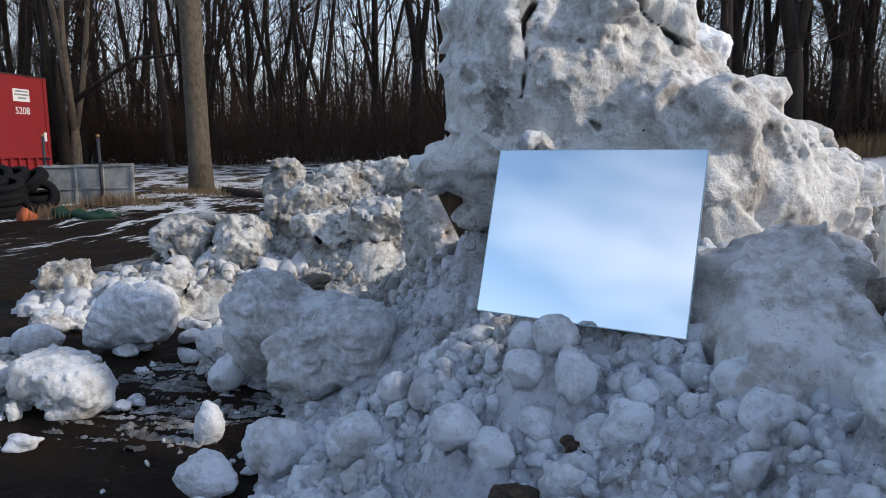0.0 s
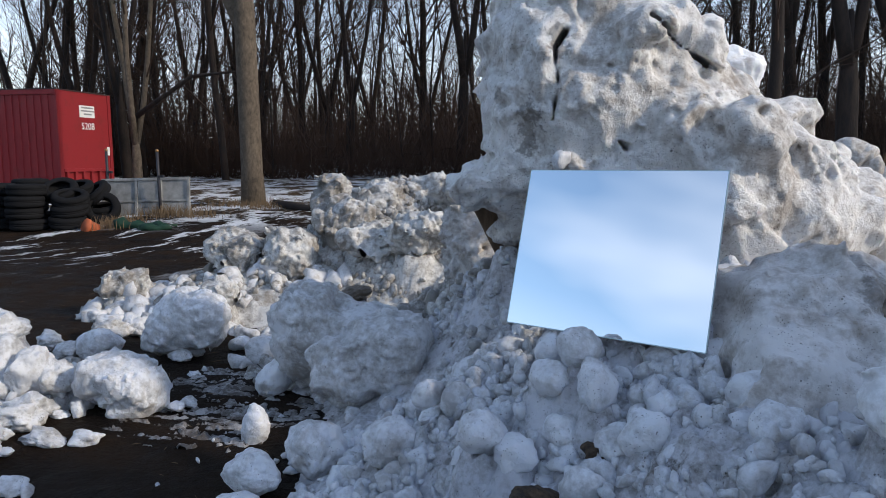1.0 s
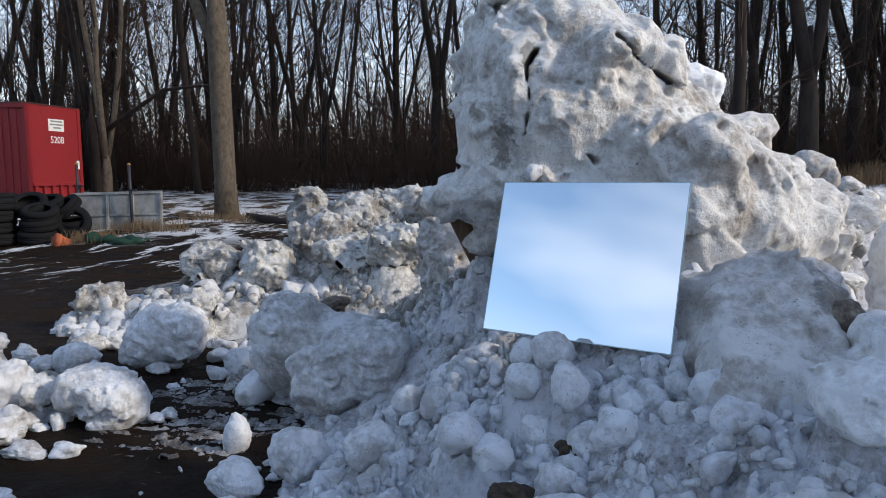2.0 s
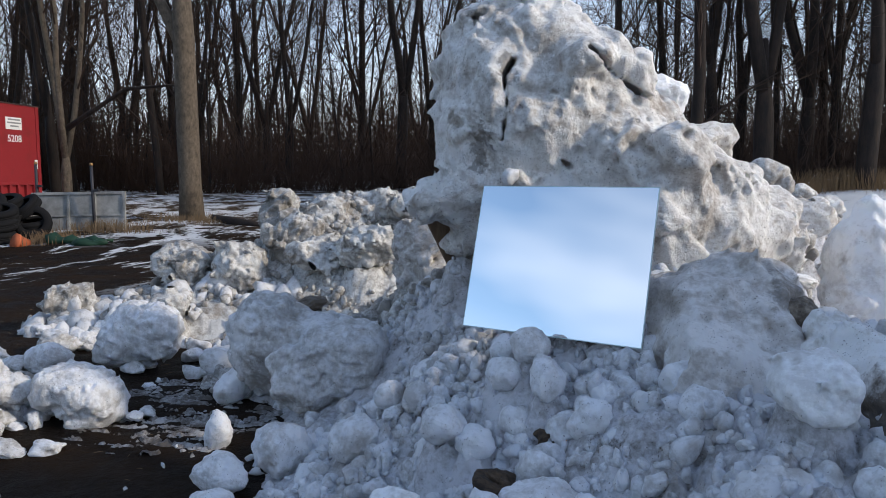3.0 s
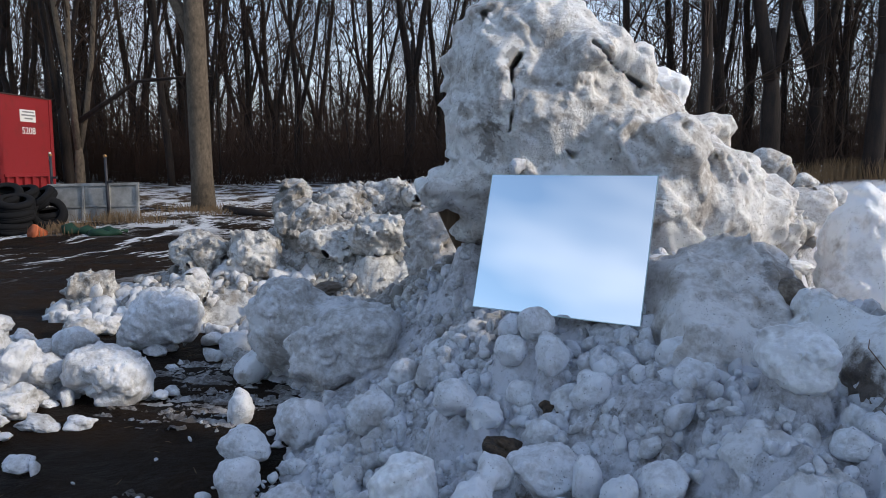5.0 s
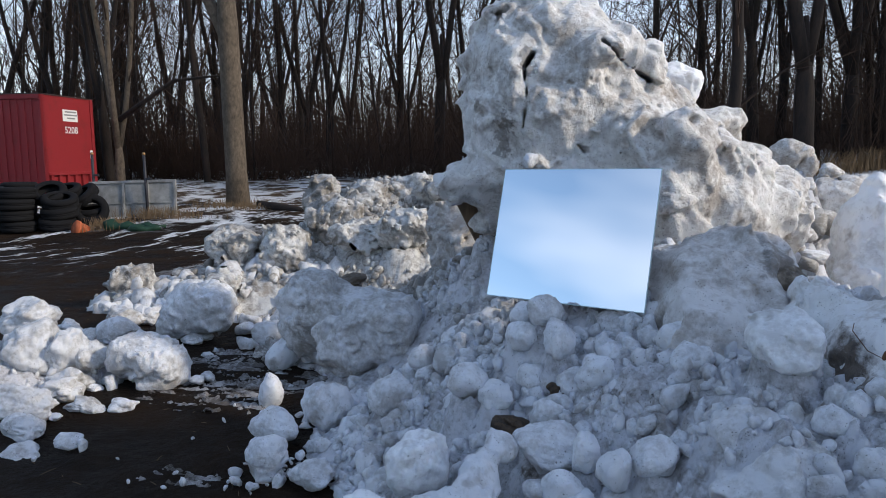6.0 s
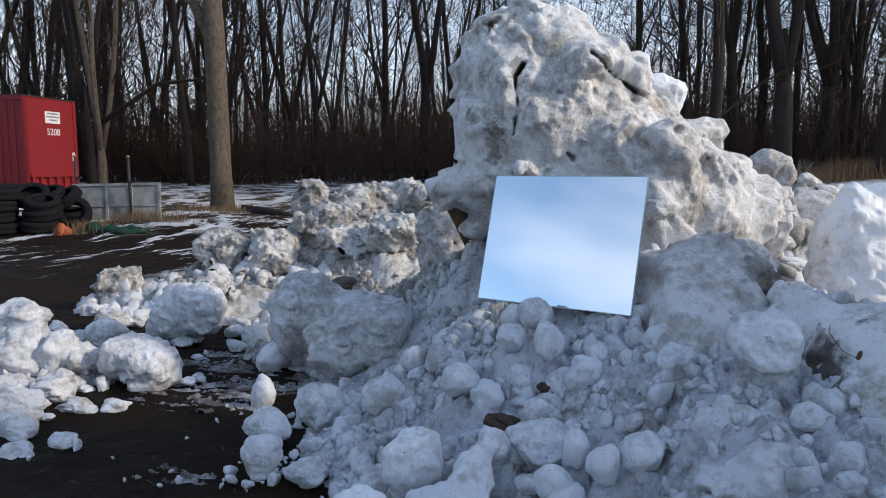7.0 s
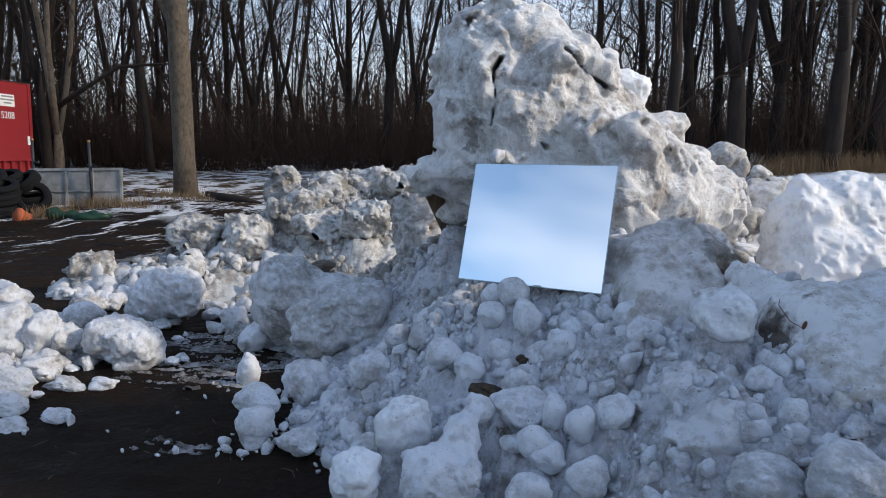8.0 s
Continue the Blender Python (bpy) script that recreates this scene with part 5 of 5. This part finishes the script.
def twig_tangle():
    """Fine crooked twigs that fill the wood from the brush to the crowns."""
    rng = np.random.default_rng(14)
    n = 21000
    d, a = 20 + 24 * rng.random(n) ** 1.2, np.radians(np.where(rng.random(n) < 0.3, rng.uniform(6, 42, n), rng.uniform(-42, 42, n)))
    x, y = d * np.sin(a), np.maximum(19.0, d * np.cos(a))
    y = np.where(x < -8, np.maximum(y, 20.8 + rng.random(n)), y)
    z = ground_height(x, y) + 0.3 + 10.5 * rng.random(n) ** 1.25
    p = np.stack([x, y, z], -1)
    way = rng.normal(size=(n, 3)) * (1, 0.7, 0.8) + (0, 0, 0.55)
    way /= np.linalg.norm(way, axis=1)[:, None]
    reach, r = rng.uniform(0.16, 0.42, n), rng.uniform(0.005, 0.011, n)
    rings, thick = [], (1.0, 0.85, 0.7, 0.5, 0.3)
    for step in range(5):
        for j in range(3):
            t = 2 * math.pi * j / 3
            rings.append(p + np.stack([r * thick[step] * math.cos(t), r * thick[step] * math.sin(t), r * thick[step] * math.sin(2 * t)], -1))
        way = way + 0.55 * rng.normal(size=(n, 3)) + (0, 0, 0.12)
        way /= np.linalg.norm(way, axis=1)[:, None]
        p = p + way * reach[:, None]
    verts = np.stack(rings, 1).reshape(-1, 3)
    quad = np.array([(s * 3 + j, s * 3 + (j + 1) % 3, s * 3 + 3 + (j + 1) % 3, s * 3 + 3 + j) for s in range(4) for j in range(3)])
    faces = (quad[None] + 15 * np.arange(n)[:, None, None]).reshape(-1, 4)
    ob = part("twigs", mesh_from("twigs", verts, faces, False), TWIG)
    tagged(ob, "tangle of fine bare crooked twigs filling the wood", "twigs", kind="stuff")


twig_tangle()


def unseen_belt():
    """Added trees round the yard behind the camera, unseen, that block the low sky."""
    rng = random.Random(12)
    v, f = [], []
    for _ in range(420):
        d, a = rng.uniform(30, 40), radians(rng.uniform(60, 300))
        x, y = d * math.sin(a), d * math.cos(a)
        z = float(ground_height(np.array(x), np.array(y)))
        h, r = rng.uniform(6, 9.5), rng.uniform(0.12, 0.3)
        add_tube(v, f, [(x, y, z - 0.2), (x, y, z + h * 0.5), (x + 0.3, y, z + h)], (r, r * 0.7, r * 0.15), 5)
        for _ in range(14):
            k = rng.uniform(0.05, 0.9)
            p = Vector((x, y, z + h * k))
            q = p + Vector((rng.uniform(-1, 1), rng.uniform(-1, 1), rng.uniform(-0.2, 0.6))).normalized() * rng.uniform(0.8, 2.0)
            add_tube(v, f, [p, q], (0.13, 0.07), 3)
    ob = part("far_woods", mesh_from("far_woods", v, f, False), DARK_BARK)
    tagged(ob, "added unseen belt of dark trees round the yard, blocking low sky light", "woods", kind="stuff")


unseen_belt()


# ---- small things in and round the heap ----
SOIL = material("dark_soil", (0.05, 0.035, 0.022), 0.9)
colour(SOIL, mix(SOIL, ramp(SOIL, grain(SOIL, 30, 4, 0.7), 0.35, 0.7), (0.012, 0.008, 0.005), (0.10, 0.062, 0.033)))
bump(SOIL, grain(SOIL, 60, 4, 0.7), 0.8, 0.01)
for k, (x, y, z, a, c) in enumerate(((0.395, 2.43, 0.50, 0.048, 0.045), (0.19, 2.22, 0.425, 0.085, 0.032), (0.62, 2.2, 0.57, 0.026, 0.018), (0.70, 2.30, 0.63, 0.03, 0.02))):
    p, f = lump(70 + k, 4, 8, 6, 0.75)
    ob = part("soil_clod", mesh_from("soil_clod", p * (a, a, c), f), SOIL, at=pose(x, y, z, 10, 20, 30 * k))
    tagged(ob, "dark brown clod of soil stuck in the snow", "soil clod", "soil clods")

WOOD = material("weathered_wood", (0.16, 0.10, 0.06), 0.85)
_n = grain(WOOD, 14, 5, 0.65, (1, 1, 0.15))
colour(WOOD, mix(WOOD, ramp(WOOD, _n, 0.35, 0.7), (0.07, 0.042, 0.024), (0.26, 0.175, 0.11)))
bump(WOOD, _n, 0.6, 0.01)


def stake():
    bm = box((-0.06, -0.02, -0.28), (0.06, 0.02, 0.30), 0.006)
    for v in bm.verts:
        if v.co.z > 0.2:
            v.co.x += 0.05 * math.sin(v.co.x * 40)
            v.co.z -= 0.07 * (v.co.x > 0)
    ob = part("broken_board", bm, WOOD, at=pose(-0.20, 4.12, 1.12, 6, -24, 20))
    tagged(ob, "broken weathered board wedged under the snow boulder", "board")


stake()


def fallen_log():
    v, f = [], []
    add_tube(v, f, [(-6.7, 14.9, 0.50), (-6.2, 14.6, 0.44), (-5.6, 14.3, 0.40), (-5.1, 14.05, 0.36)], (0.06, 0.10, 0.09, 0.04), 10)
    ob = part("fallen_log", mesh_from("fallen_log", v, f), DARK_BARK)
    tagged(ob, "dark fallen log lying beside the thick trunk", "log")


fallen_log()


def dry_grass(name, seed, n, cx, cy, sx, sy, h0, h1, tint, label):
    rng = np.random.default_rng(seed)
    x, y = rng.normal(cx, sx, n), rng.normal(cy, sy, n)
    z = ground_height(x, y) - 0.02
    h = rng.uniform(h0, h1, n)
    k = rng.uniform(-0.4, 0.4, (2, n))
    r = rng.uniform(0.003, 0.008, n)
    rings = []
    for ox, oz, rr in ((0, 0, 1.0), (0.35, 0.6, 0.8), (1.0, 1.0, 0.2)):
        for j in range(3):
            t = 2 * math.pi * j / 3
            rings.append(np.stack([x + ox * k[0] * h + rr * r * math.cos(t), y + ox * k[1] * h + rr * r * math.sin(t), z + oz * h], -1))
    verts = np.stack(rings, 1).reshape(-1, 3)
    quad = np.array([(s * 3 + j, s * 3 + (j + 1) % 3, s * 3 + 3 + (j + 1) % 3, s * 3 + 3 + j) for s in (0, 1) for j in range(3)])
    faces = (quad[None] + 9 * np.arange(n)[:, None, None]).reshape(-1, 4)
    ob = part(name, mesh_from(name, verts, faces, False), material("straw_" + name, tint, 0.85))
    tagged(ob, label, "grass", kind="stuff")


dry_grass("dry_grass", 31, 2600, 8.4, 17.6, 1.4, 0.3, 0.15, 0.6, (0.17, 0.11, 0.055), "tall dry tan grass at the wood's edge")
dry_grass("dry_weeds", 32, 500, -8.75, 12.2, 0.25, 0.2, 0.05, 0.24, (0.17, 0.11, 0.06), "brown dead weeds beside the tyres")
dry_grass("dry_weeds", 33, 500, -8.2, 13.3, 0.5, 0.12, 0.08, 0.3, (0.15, 0.10, 0.055), "brown dead weeds under the tail board")
dry_grass("dry_weeds", 34, 700, -7.2, 14.8, 0.5, 0.25, 0.06, 0.22, (0.15, 0.10, 0.055), "brown dead grass round the thick trunk")


def slush(seed, cx, cy, rx, ry, label):
    """A thin broken crust of ice on the mud."""
    step = 0.012
    gx, gy = np.arange(cx - rx, cx + rx, step), np.arange(cy - ry, cy + ry, step)
    x, y = np.meshgrid(gx, gy, indexing="ij")
    p = np.stack([x, y, x * 0], -1)
    d = ((x - cx) / rx) ** 2 + ((y - cy) / ry) ** 2
    h = 0.27 - 0.75 * d + 1.0 * fbm(p * np.array((9, 26, 1)), 5, seed, 0.7)
    thick = np.clip(h / 0.35, 0, 1)
    thick = thick * thick * (3 - 2 * thick)
    z = ground_height(x, y) + 0.02 * fbm(np.stack([x, y, x * 0], -1) * 1.1, 3, 5) - 0.012 + thick * (0.016 + 0.012 * knobs(worley(p * 24, seed)) + 0.010 * fbm(p * 30, 3, seed))
    nx, ny = x.shape
    idx = np.arange(nx * ny).reshape(nx, ny)
    keep = h > 0
    ok = keep[:-1, :-1] | keep[1:, :-1] | keep[1:, 1:] | keep[:-1, 1:]
    faces = np.stack([idx[:-1, :-1], idx[1:, :-1], idx[1:, 1:], idx[:-1, 1:]], -1)[ok]
    used = np.unique(faces)
    remap = np.full(nx * ny, -1)
    remap[used] = np.arange(len(used))
    ob = part("slush_patch", mesh_from("slush_patch", np.stack([x, y, z], -1).reshape(-1, 3)[used], remap[faces]), SLUSH)
    tagged(ob, label, "slush patch", "slush patches")


slush(1, -1.42, 2.46, 0.24, 0.10, "thin crust of grey ice on dark mud")
slush(2, -1.72, 3.60, 0.55, 0.36, "broken crust of grey slush on dark mud")
slush(3, -1.35, 3.85, 0.35, 0.25, "broken crust of grey slush on dark mud")
slush(4, -2.0, 4.2, 0.35, 0.30, "broken crust of grey slush on dark mud")
slush(5, -0.75, 2.62, 0.30, 0.12, "thin crust of grey ice on dark mud")


def dead_leaf():
    brown = material("dead_leaf_brown", (0.12, 0.05, 0.02), 0.6)
    root = new("dead_twig")
    root.matrix_basis = pose(1.388, 1.918, 0.862)
    v, f = [], []
    add_tube(v, f, [(-0.055, 0.10, 0.075), (-0.07, 0.07, 0.055), (-0.045, 0.01, 0.005), (-0.005, 0.0, -0.015)], (0.0014, 0.0018, 0.0016, 0.001), 6)
    part("stem", mesh_from("stem", v, f), brown, root)
    p, f = lump(88, 3, 6, 6, 0.2)
    part("leaf", mesh_from("leaf", p * (0.011, 0.005, 0.022), f), brown, root, "curled dead leaf", at=pose(0.004, -0.004, 0.0, 0, 18, 20))
    tagged(root, "thin dead twig with a curled brown leaf on snow", "twig")


dead_leaf()


def mud_litter():
    """Bits of straw and bark trodden into the mud."""
    rng = random.Random(21)
    v, f = [], []
    for _ in range(420):
        x, y = rng.uniform(-5.5, 0.2), rng.uniform(1.0, 9.0)
        z = float(ground_height(np.array(x), np.array(y))) + 0.02 * float(fbm(np.array([[x * 1.1, y * 1.1, 0.0]]), 3, 5)[0]) + 0.004
        a, l = rng.uniform(0, math.pi), rng.uniform(0.015, 0.09)
        d = Vector((math.cos(a), math.sin(a), rng.uniform(-0.05, 0.12))) * l
        add_tube(v, f, [Vector((x, y, z)), Vector((x, y, z + 0.002)) + d * 0.5, Vector((x, y, z)) + d], (0.0015, 0.002, 0.001), 4)
    ob = part("mud_litter", mesh_from("mud_litter", v, f, False), material("wet_straw", (0.13, 0.085, 0.045), 0.8))
    tagged(ob, "bits of straw and bark on wet mud", "litter", kind="stuff")


mud_litter()
